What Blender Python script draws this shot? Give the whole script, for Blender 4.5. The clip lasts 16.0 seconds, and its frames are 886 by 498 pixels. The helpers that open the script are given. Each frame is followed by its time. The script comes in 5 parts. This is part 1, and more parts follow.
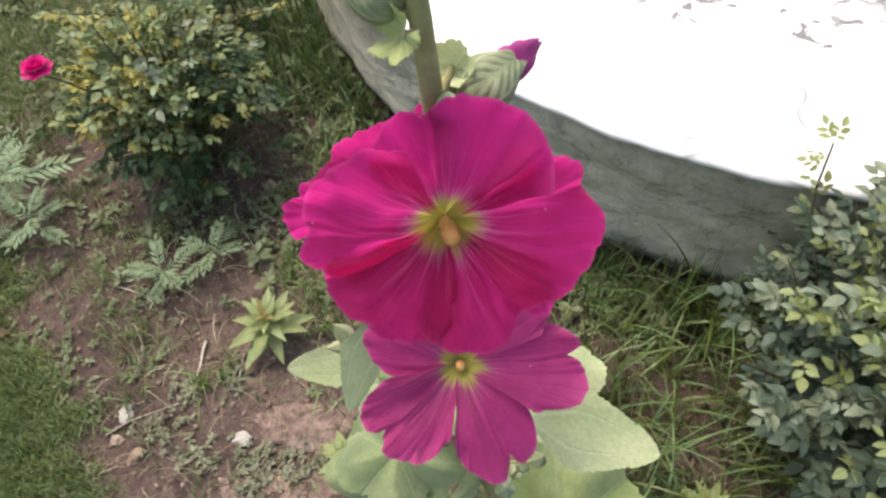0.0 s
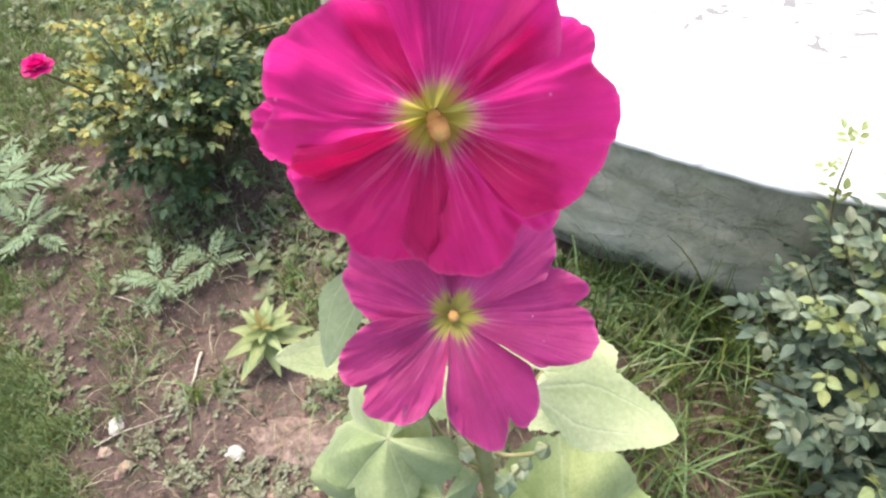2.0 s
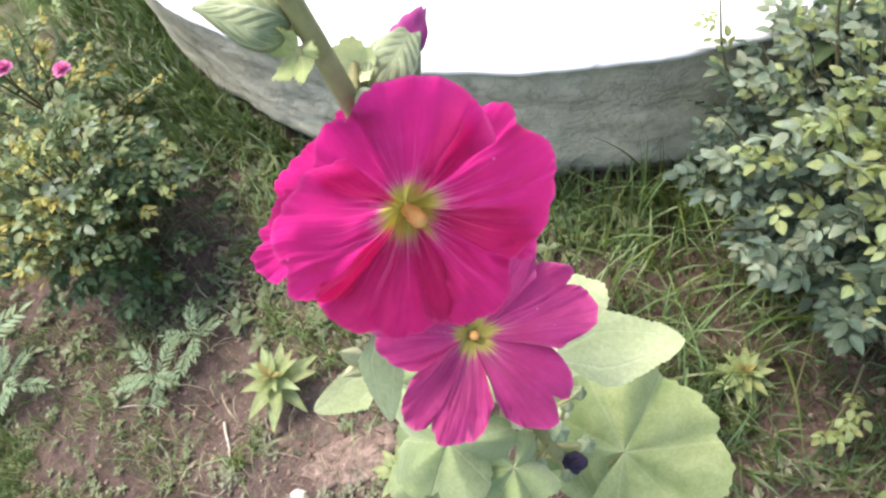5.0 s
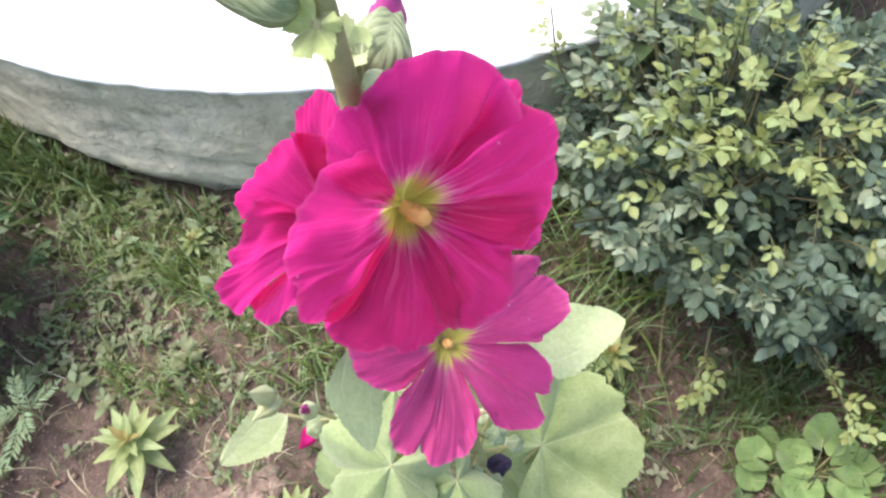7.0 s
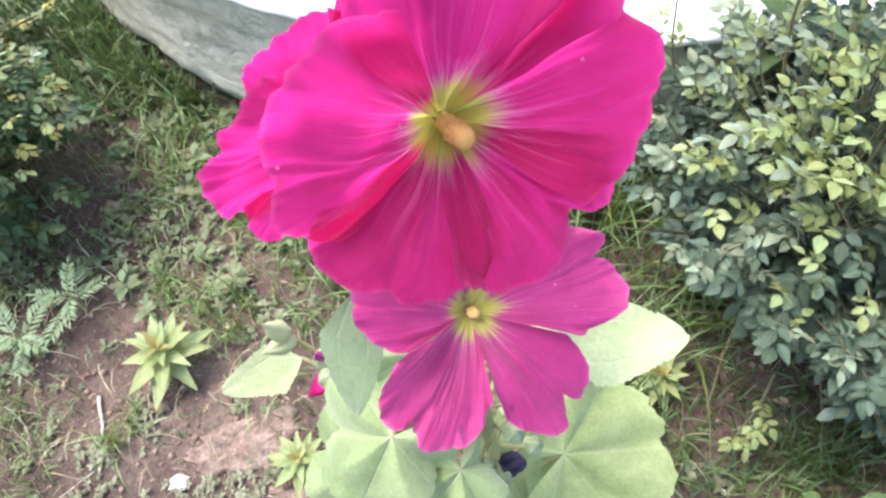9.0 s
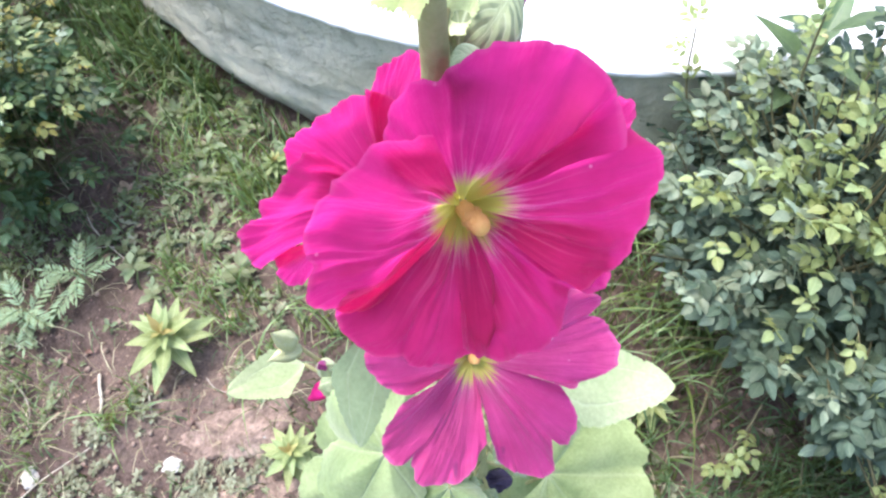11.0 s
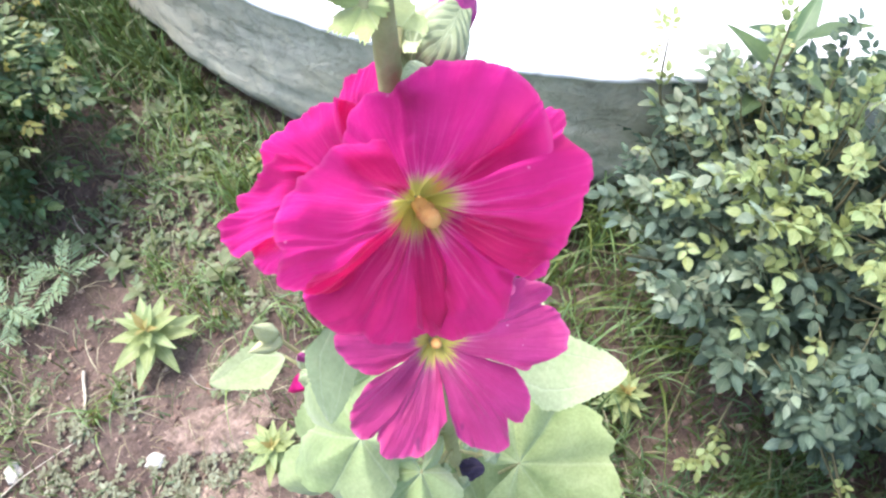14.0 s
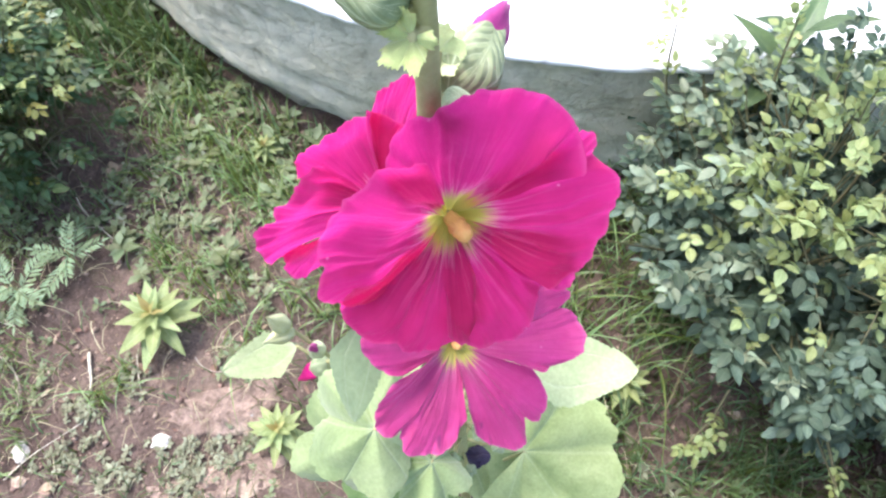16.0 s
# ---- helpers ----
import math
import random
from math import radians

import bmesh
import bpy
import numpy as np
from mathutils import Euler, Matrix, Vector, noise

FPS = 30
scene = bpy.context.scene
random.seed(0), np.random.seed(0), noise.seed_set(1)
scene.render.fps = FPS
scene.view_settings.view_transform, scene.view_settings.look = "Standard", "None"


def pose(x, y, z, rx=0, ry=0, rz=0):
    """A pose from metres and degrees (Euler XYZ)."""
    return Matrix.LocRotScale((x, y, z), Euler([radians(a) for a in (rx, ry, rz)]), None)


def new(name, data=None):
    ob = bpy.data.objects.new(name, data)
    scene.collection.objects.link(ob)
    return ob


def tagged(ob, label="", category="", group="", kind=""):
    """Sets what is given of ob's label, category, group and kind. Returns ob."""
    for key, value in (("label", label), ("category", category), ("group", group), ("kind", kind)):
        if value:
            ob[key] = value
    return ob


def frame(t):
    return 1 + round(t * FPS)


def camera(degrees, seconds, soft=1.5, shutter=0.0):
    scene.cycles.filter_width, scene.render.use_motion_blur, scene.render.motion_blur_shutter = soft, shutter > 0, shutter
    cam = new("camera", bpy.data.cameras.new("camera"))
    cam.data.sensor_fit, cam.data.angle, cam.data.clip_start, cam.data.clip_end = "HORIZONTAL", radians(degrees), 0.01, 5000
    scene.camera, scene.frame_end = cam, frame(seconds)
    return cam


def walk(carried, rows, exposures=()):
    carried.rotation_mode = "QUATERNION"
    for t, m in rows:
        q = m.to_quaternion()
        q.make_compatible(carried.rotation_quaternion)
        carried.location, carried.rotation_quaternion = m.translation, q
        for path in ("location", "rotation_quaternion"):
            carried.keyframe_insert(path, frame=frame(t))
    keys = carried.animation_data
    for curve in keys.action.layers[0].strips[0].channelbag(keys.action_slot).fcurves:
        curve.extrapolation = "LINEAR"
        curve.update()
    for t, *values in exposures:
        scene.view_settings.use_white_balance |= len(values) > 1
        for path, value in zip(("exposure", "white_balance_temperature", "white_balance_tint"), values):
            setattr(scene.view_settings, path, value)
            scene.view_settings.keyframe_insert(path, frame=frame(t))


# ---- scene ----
cam = camera(66.36, 16.0, 2.4)
# seconds, eye x y z, yaw, pitch, roll
PATH = [
    (0, 0.9145, 0.8233, 0.9447, 12.11, -54.98, -5.31),
    (0.5, 0.9144, 0.8192, 0.9167, 11.48, -53.06, -0.91),
    (1, 0.9168, 0.8112, 0.8890, 9.58, -55.25, 1.09),
    (1.5, 0.9182, 0.8175, 0.8892, 11.68, -53.22, -2.39),
    (2, 0.9189, 0.8134, 0.9021, 12.76, -52.11, -4.96),
    (2.5, 0.9204, 0.8143, 0.9157, 12.11, -51.39, -6.45),
    (3, 0.9249, 0.8239, 0.9316, 11.37, -53.27, -13.98),
    (3.2, 0.9243, 0.8323, 0.9353, 12.04, -56.70, -20.53),
    (5.3, 0.9042, 0.8189, 0.9494, 5.48, -56.68, -26.41),
    (5.5, 0.8910, 0.8224, 0.9512, -1.33, -57.74, -27.21),
    (6, 0.8517, 0.8189, 0.9437, -17.96, -59.06, -19.84),
    (6.5, 0.8459, 0.8096, 0.9287, -32.95, -61.10, -4.56),
    (7, 0.8654, 0.8400, 0.9363, -19.18, -59.14, -8.72),
    (7.5, 0.8748, 0.8552, 0.9152, -13.35, -61.68, -9.39),
    (8, 0.8665, 0.8698, 0.9150, -11.91, -61.64, -8.45),
    (8.5, 0.8687, 0.8578, 0.9102, -9.97, -60.99, -8.73),
    (8.7, 0.8757, 0.8495, 0.8964, -8.65, -60.37, -7.76),
    (10.8, 0.8747, 0.8477, 0.9149, -8.39, -59.38, -1.81),
    (11, 0.8754, 0.8561, 0.9197, -7.25, -60.45, -2.49),
    (11.5, 0.8798, 0.8412, 0.9237, -1.08, -60.75, -7.40),
    (12, 0.8770, 0.8389, 0.9134, -8.06, -54.91, -1.43),
    (12.5, 0.8729, 0.8235, 0.9159, -4.44, -58.09, -4.55),
    (13, 0.8807, 0.8354, 0.9226, -4.54, -59.72, -6.78),
    (13.5, 0.8689, 0.8315, 0.9311, -7.19, -59.57, -2.92),
    (14, 0.8812, 0.8425, 0.9358, -9.55, -60.32, -0.18),
    (14.5, 0.8664, 0.8415, 0.9373, -7.94, -60.45, 0.20),
    (15, 0.8919, 0.8258, 0.9344, -6.96, -60.69, -1.55),
    (15.5, 0.8822, 0.8381, 0.9324, -12.82, -62.16, 2.44),
    (16, 0.8732, 0.8483, 0.9453, -10.02, -61.96, 0.87),
]
walk(cam, [(t, pose(x, y, z, 90 + p, 0, w) @ pose(0, 0, 0, 0, 0, r)) for t, x, y, z, w, p, r in PATH],
     [(0, 0.97, 6950, 10), (0.5, 1.29, 6850, 10), (1.0, 1.53, 6800, 10), (1.5, 1.56, 6750, 10), (3.2, 1.53, 6600, 10), (5.5, 1.55, 6550, 10),
      (6.5, 1.50, 6450, 10), (7, 1.60, 6500, 10), (8, 1.91, 6350, 10), (8.5, 1.91, 6300, 10), (11, 1.91, 5950, 10), (11.5, 1.91, 5950, 10),
      (12, 1.73, 6000, 10), (12.5, 1.84, 6050, 10), (13, 1.93, 6050, 10), (16, 1.92, 6050, 10)])


# ---- light ----
SUN_DIR = Vector((-0.30, 0.25, 0.92)).normalized()
world = bpy.data.worlds.new("world")
scene.world = world
world.use_nodes = True
wn, wl = world.node_tree.nodes, world.node_tree.links
wn.clear()
sky = wn.new("ShaderNodeTexSky")
sky.sky_type = 'NISHITA'
sky.sun_disc = False
sky.sun_elevation = math.asin(SUN_DIR.z)
sky.sun_rotation = math.atan2(SUN_DIR.x, SUN_DIR.y)
sky.air_density, sky.dust_density = 1.0, 4.0
wb = wn.new("ShaderNodeBackground")
wb.inputs["Strength"].default_value = 0.15
wo = wn.new("ShaderNodeOutputWorld")
wl.new(sky.outputs[0], wb.inputs[0])
wl.new(wb.outputs[0], wo.inputs[0])
sun = new("sun", bpy.data.lights.new("sun", "SUN"))
sun.data.energy, sun.data.angle, sun.data.color = 1.35, radians(22), (1.0, 0.95, 0.88)
sun.matrix_world = Matrix.Translation((0, 0, 6)) @ SUN_DIR.to_track_quat("Z", "Y").to_matrix().to_4x4()


# ---- materials ----
class Nodes:
    """A thin wrapper for building node materials."""

    def __init__(self, name):
        self.mat = bpy.data.materials.new(name)
        self.mat.use_nodes = True
        self.t = self.mat.node_tree
        self.bsdf = self.t.nodes["Principled BSDF"]
        self.out = self.t.nodes["Material Output"]

    def n(self, kind, **props):
        node = self.t.nodes.new("ShaderNode" + kind)
        for k, v in props.items():
            if k == "data_type":
                node.data_type = v
            elif k == "operation":
                node.operation = v
            elif k == "blend_type":
                node.blend_type = v
            elif k == "feature":
                node.feature = v
            elif k == "uv_map":
                node.uv_map = v
        return node

    def link(self, a, b):
        self.t.links.new(a, b)

    def noise(self, scale, detail=4.0, rough=0.6, vec=None, distort=0.0):
        node = self.n("TexNoise")
        node.inputs["Scale"].default_value = scale
        node.inputs["Detail"].default_value = detail
        node.inputs["Roughness"].default_value = rough
        node.inputs["Distortion"].default_value = distort
        if vec:
            self.link(vec, node.inputs["Vector"])
        return node.outputs["Fac"]

    def coord(self, which="Object"):
        return self.n("TexCoord").outputs[which]

    def ramp(self, fac, stops):
        node = self.n("ValToRGB")
        el = node.color_ramp.elements
        while len(el) < len(stops):
            el.new(0.5)
        for e, (p, c) in zip(el, stops):
            e.position = p
            e.color = (*c, 1) if len(c) == 3 else c
        self.link(fac, node.inputs[0])
        return node.outputs[0]

    def math(self, op, a, b=0.0, c=None):
        node = self.n("Math", operation=op)
        for i, v in enumerate((a, b, c)):
            if v is None:
                continue
            if isinstance(v, (int, float)):
                node.inputs[i].default_value = v
            else:
                self.link(v, node.inputs[i])
        return node.outputs[0]

    def mix(self, fac, a, b, blend="MIX"):
        node = self.n("Mix", data_type="RGBA", blend_type=blend)
        for sock, v in ((node.inputs[0], fac), (node.inputs[6], a), (node.inputs[7], b)):
            if isinstance(v, (int, float)):
                sock.default_value = v
            elif isinstance(v, tuple):
                sock.default_value = (*v, 1)
            else:
                self.link(v, sock)
        return node.outputs[2]

    def hsv(self, col, h=0.5, s=1.0, v=1.0):
        node = self.n("HueSaturation")
        for key, val in (("Hue", h), ("Saturation", s), ("Value", v)):
            if isinstance(val, (int, float)):
                node.inputs[key].default_value = val
            else:
                self.link(val, node.inputs[key])
        self.link(col, node.inputs["Color"])
        return node.outputs[0]

    def span(self, fac, lo, hi):
        node = self.n("MapRange")
        self.link(fac, node.inputs[0])
        node.inputs[3].default_value, node.inputs[4].default_value = lo, hi
        return node.outputs[0]

    def bump(self, fac, strength, distance=0.002):
        node = self.n("Bump")
        node.inputs["Strength"].default_value = strength
        node.inputs["Distance"].default_value = distance
        self.link(fac, node.inputs["Height"])
        self.link(node.outputs[0], self.bsdf.inputs["Normal"])
        return node.outputs[0]

    def color(self, col):
        self.link(col, self.bsdf.inputs["Base Color"])

    def rough(self, value, spec=0.5):
        self.bsdf.inputs["Roughness"].default_value = value
        self.bsdf.inputs["Specular IOR Level"].default_value = spec

    def translucent(self, col, share):
        """Lets light through a thin leaf or petal."""
        tr = self.n("BsdfTranslucent")
        self.link(col, tr.inputs["Color"])
        mx = self.n("MixShader")
        mx.inputs[0].default_value = share
        self.link(self.bsdf.outputs[0], mx.inputs[1])
        self.link(tr.outputs[0], mx.inputs[2])
        self.link(mx.outputs[0], self.out.inputs[0])


def uv_split(m):
    sep = m.n("SeparateXYZ")
    m.link(m.n("UVMap", uv_map="UVMap").outputs[0], sep.inputs[0])
    return sep.outputs[0], sep.outputs[1]


def mat_soil(name="soil", gain=1.0):
    m = Nodes(name)
    co = m.coord()
    big = m.ramp(m.noise(2.6, 5, 0.62, co), [(0.3, (0.094, 0.065, 0.055)), (0.5, (0.176, 0.124, 0.106)), (0.72, (0.295, 0.215, 0.186))])
    mid = m.ramp(m.noise(22, 8, 0.7, co), [(0.25, (0.42, 0.40, 0.38)), (0.6, (1.0, 1.0, 1.0)), (0.8, (1.25, 1.2, 1.15))])
    col = m.mix(1.0, big, mid, "MULTIPLY")
    fine = m.ramp(m.noise(230, 4, 0.7, co), [(0.3, (0.62, 0.6, 0.58)), (0.7, (1.2, 1.17, 1.13))])
    col = m.mix(0.8, col, fine, "MULTIPLY")
    clods = m.ramp(m.noise(85, 8, 0.78, co, 0.3), [(0.34, (0.50, 0.48, 0.46)), (0.50, (0.95, 0.95, 0.95)), (0.68, (1.30, 1.27, 1.24))])
    col = m.mix(0.85, col, clods, "MULTIPLY")
    green = m.ramp(m.noise(9, 6, 0.7, co), [(0.55, (0, 0, 0)), (0.68, (1, 1, 1))])
    col = m.mix(m.math("MULTIPLY", green, 0.35), col, (0.11, 0.12, 0.05))
    # turf takes over from the bare soil some way round the bed
    gap = m.n("VectorMath", operation="DISTANCE")
    m.link(co, gap.inputs[0])
    gap.inputs[1].default_value = (0.95, 1.25, 0.0)
    turf = m.math("ADD", m.math("MULTIPLY", gap.outputs["Value"], 0.30), m.math("MULTIPLY", m.noise(3.0, 5, 0.6, co), 0.55))
    turf = m.ramp(turf, [(0.62, (0, 0, 0)), (0.82, (1, 1, 1))])
    sward = m.ramp(m.noise(26, 8, 0.75, co), [(0.3, (0.035, 0.058, 0.014)), (0.55, (0.075, 0.110, 0.03)), (0.75, (0.15, 0.165, 0.07))])
    if gain == 1.0:
        col = m.mix(turf, col, sward)
    else:
        col = m.mix(1.0, col, (gain, gain * 1.05, gain * 1.03), "MULTIPLY")
    m.color(col)
    m.rough(0.92, 0.25)
    both = m.math("ADD", m.noise(60, 8, 0.75, co), m.math("MULTIPLY", m.noise(300, 3, 0.6, co), 0.4))
    m.bump(both, 1.0, 0.010)
    return m.mat


def mat_plaster():
    m = Nodes("weathered_cement")
    co = m.coord()
    big = m.ramp(m.noise(3.0, 6, 0.62, co, 0.6), [(0.28, (0.292, 0.272, 0.202)), (0.45, (0.485, 0.465, 0.360)), (0.56, (0.565, 0.545, 0.442)), (0.7, (0.70, 0.675, 0.550))])
    mid = m.ramp(m.noise(16, 8, 0.7, co, 0.4), [(0.30, (0.48, 0.48, 0.46)), (0.46, (0.92, 0.92, 0.90)), (0.58, (1.02, 1.0, 0.97)), (0.72, (1.3, 1.26, 1.18))])
    col = m.mix(1.0, big, mid, "MULTIPLY")
    wv = m.n("TexVoronoi", feature="DISTANCE_TO_EDGE")
    wv.inputs["Scale"].default_value = 4.5
    warp = m.n("VectorMath", operation="ADD")
    m.link(co, warp.inputs[0])
    nz = m.n("TexNoise")
    nz.inputs["Scale"].default_value = 7
    m.link(co, nz.inputs["Vector"])
    sc = m.n("VectorMath", operation="SCALE")
    m.link(nz.outputs["Color"], sc.inputs[0])
    sc.inputs["Scale"].default_value = 0.22
    m.link(sc.outputs[0], warp.inputs[1])
    m.link(warp.outputs[0], wv.inputs["Vector"])
    crack = m.ramp(wv.outputs["Distance"], [(0.0, (0.35, 0.35, 0.33)), (0.012, (1, 1, 1))])
    col = m.mix(0.3, col, crack, "MULTIPLY")
    flat = m.n("Mapping")
    flat.inputs["Scale"].default_value = (1.0, 1.0, 1.8)
    m.link(co, flat.inputs["Vector"])
    chip = m.ramp(m.noise(11, 5, 0.62, flat.outputs[0], 0.5), [(0.30, (0.30, 0.29, 0.27)), (0.37, (1, 1, 1)), (0.63, (1, 1, 1)), (0.70, (1.35, 1.32, 1.25))])
    col = m.mix(0.55, col, chip, "MULTIPLY")
    moss = m.ramp(m.noise(6, 6, 0.7, co, 0.5), [(0.5, (0, 0, 0)), (0.7, (1, 1, 1))])
    col = m.mix(m.math("MULTIPLY", moss, 0.36), col, (0.17, 0.19, 0.10))
    m.color(col)
    m.rough(0.9, 0.25)
    m.bump(m.math("ADD", m.noise(40, 8, 0.7, co, 0.3), m.math("MULTIPLY", m.noise(11, 5, 0.62, flat.outputs[0], 0.5), 1.3)), 0.9, 0.009)
    return m.mat


def mat_whitewash():
    m = Nodes("whitewashed_concrete")
    co = m.coord()
    col = m.ramp(m.noise(2.2, 6, 0.65, co, 0.5), [(0.25, (0.74, 0.73, 0.71)), (0.5, (0.86, 0.855, 0.84)), (1, (0.9, 0.9, 0.89))])
    st = m.ramp(m.noise(5.5, 8, 0.75, co, 1.2), [(0.26, (0.28, 0.27, 0.27)), (0.38, (1, 1, 1))])
    col = m.mix(0.8, col, st, "MULTIPLY")
    wv = m.n("TexVoronoi", feature="DISTANCE_TO_EDGE")
    wv.inputs["Scale"].default_value = 1.9
    warp = m.n("VectorMath", operation="ADD")
    nz = m.n("TexNoise")
    nz.inputs["Scale"].default_value = 3.5
    m.link(co, nz.inputs["Vector"])
    sc = m.n("VectorMath", operation="SCALE")
    sc.inputs["Scale"].default_value = 0.5
    m.link(nz.outputs["Color"], sc.inputs[0])
    m.link(co, warp.inputs[0])
    m.link(sc.outputs[0], warp.inputs[1])
    m.link(warp.outputs[0], wv.inputs["Vector"])
    reach = m.n("VectorMath", operation="LENGTH")
    m.link(co, reach.inputs[0])
    inner = m.ramp(m.math("ADD", reach.outputs["Value"], m.math("SUBTRACT", m.math("MULTIPLY", m.noise(7, 3, 0.5, co), 0.10), 0.035)), [(0.98, (1, 1, 1)), (1.0, (0, 0, 0))])
    fleck = m.ramp(m.noise(26, 5, 0.6, co, 0.8), [(0.55, (0, 0, 0)), (0.58, (1, 1, 1))])
    blot = m.ramp(m.noise(6, 3, 0.5, co), [(0.36, (0, 0, 0)), (0.46, (1, 1, 1))])
    col = m.mix(m.math("MULTIPLY", m.math("MULTIPLY", inner, fleck), blot), col, (0.20, 0.195, 0.19))
    crack = m.ramp(wv.outputs["Distance"], [(0.0, (0.12, 0.11, 0.11)), (0.012, (1, 1, 1))])
    gate = m.ramp(m.noise(2.6, 3, 0.6, co), [(0.48, (0, 0, 0)), (0.58, (1, 1, 1))])
    col = m.mix(gate, col, m.mix(1.0, col, crack, "MULTIPLY"))
    m.color(col)
    m.rough(0.75, 0.3)
    m.bump(m.noise(35, 6, 0.7, co), 0.25, 0.003)
    return m.mat


def mat_petal(name, tone, deep, glow=0.38, eye=1.0, spots=0.0, heart=(0.72, 0.66, 0.15), halo=0.68):
    """Petal with a yellow-green foot, pale streaks round it and fine veins; u runs across the petal, v from foot to rim."""
    m = Nodes(name)
    u, v = uv_split(m)
    comb = m.n("CombineXYZ")
    m.link(m.math("MULTIPLY", u, 22.0), comb.inputs[0])
    m.link(m.math("MULTIPLY", v, 2.2), comb.inputs[1])
    oi = m.n("ObjectInfo")
    m.link(m.math("MULTIPLY", oi.outputs["Random"], 30.0), comb.inputs[2])
    streak = m.noise(1.0, 4, 0.65, comb.outputs[0])
    base = m.ramp(m.noise(70, 4, 0.6, m.coord()), [(0.3, deep), (0.7, tone)])
    veins = m.ramp(streak, [(0.3, (0.82, 0.70, 0.80)), (0.52, (1, 1, 1)), (0.75, (1.08, 1.2, 1.12))])
    calm = m.ramp(v, [(0.20, (0.85, 0.85, 0.85)), (0.62, (0.42, 0.42, 0.42))])
    col = m.mix(calm, base, veins, "MULTIPLY")
    # pale streaks that fade out above the foot
    reach = m.math("ADD", v, m.math("MULTIPLY", m.math("SUBTRACT", streak, 0.5), -0.75))
    pale = m.ramp(reach, [(0.13, (1, 1, 1)), (0.30, (0, 0, 0))])
    col = m.mix(m.math("MULTIPLY", pale, halo), col, (0.86, 0.50, 0.72))
    # fine pale lines that run from the foot far up the petal
    thin = m.n("CombineXYZ")
    m.link(m.math("MULTIPLY", u, 60.0), thin.inputs[0])
    m.link(m.math("MULTIPLY", v, 1.3), thin.inputs[1])
    m.link(m.math("MULTIPLY", oi.outputs["Random"], 50.0), thin.inputs[2])
    lines = m.ramp(m.noise(1.0, 2, 0.5, thin.outputs[0]), [(0.56, (0, 0, 0)), (0.68, (1, 1, 1))])
    fade = m.ramp(v, [(0.15, (1, 1, 1)), (0.75, (0, 0, 0))])
    col = m.mix(m.math("MULTIPLY", m.math("MULTIPLY", lines, fade), 0.42 * halo / 0.68), col, (0.88, 0.36, 0.60))
    deepen = m.ramp(m.noise(1.0, 2, 0.5, thin.outputs[0]), [(0.34, (0.66, 0.55, 0.66)), (0.46, (1, 1, 1))])
    near = m.ramp(v, [(0.30, (1, 1, 1)), (0.85, (0.12, 0.12, 0.12))])
    col = m.mix(m.math("MULTIPLY", near, min(0.7, 1.1 * halo)), col, deepen, "MULTIPLY")
    foot = m.ramp(m.math("ADD", v, m.math("MULTIPLY", m.math("SUBTRACT", streak, 0.5), -0.34)), [(0.135 * eye, (1, 1, 1)), (0.245 * eye, (0, 0, 0))])
    col = m.mix(foot, col, heart)
    speck = m.n("TexVoronoi", feature="F1")
    speck.inputs["Scale"].default_value = 210
    m.link(m.coord(), speck.inputs["Vector"])
    grains = m.ramp(speck.outputs["Distance"], [(0.05, (1, 1, 1)), (0.11, (0, 0, 0))])
    some = m.ramp(m.noise(60, 2, 0.5, m.coord()), [(0.56, (0, 0, 0)), (0.66, (1, 1, 1))])
    col = m.mix(m.math("MULTIPLY", m.math("MULTIPLY", grains, some), 0.6), col, (0.85, 0.55, 0.68))
    if spots:
        bruise = m.ramp(m.noise(95, 2, 0.4, m.coord(), 0.4), [(0.71, (0, 0, 0)), (0.75, (1, 1, 1))])
        col = m.mix(m.math("MULTIPLY", bruise, 0.8 * spots), col, (0.09, 0.01, 0.075))
    # highlight along the thin petal margin, painted as a paler pink
    rim = m.ramp(m.math("ADD", v, m.math("MULTIPLY", m.math("SUBTRACT", streak, 0.5), 0.05)), [(0.965, (0, 0, 0)), (0.992, (1, 1, 1))])
    col = m.mix(m.math("MULTIPLY", rim, 0.18), col, (0.88, 0.30, 0.55))
    hue = m.span(oi.outputs["Random"], 0.493, 0.507)
    val = m.math("MULTIPLY", m.span(m.noise(25, 3, 0.5, m.coord()), 0.80, 1.18), m.span(oi.outputs["Random"], 0.90, 1.08))
    col = m.hsv(col, hue, 1.0, val)
    m.color(col)
    m.rough(0.5, 0.35)
    m.bsdf.inputs["Sheen Weight"].default_value = 0.25
    m.bump(m.math("ADD", streak, m.math("MULTIPLY", m.noise(240, 3, 0.6, m.coord()), 0.25)), 0.6, 0.0022)
    m.translucent(m.mix(m.math("MULTIPLY", m.math("SUBTRACT", 1.0, foot), 0.5), col, (0.85, 0.036, 0.345)), glow)
    return m.mat


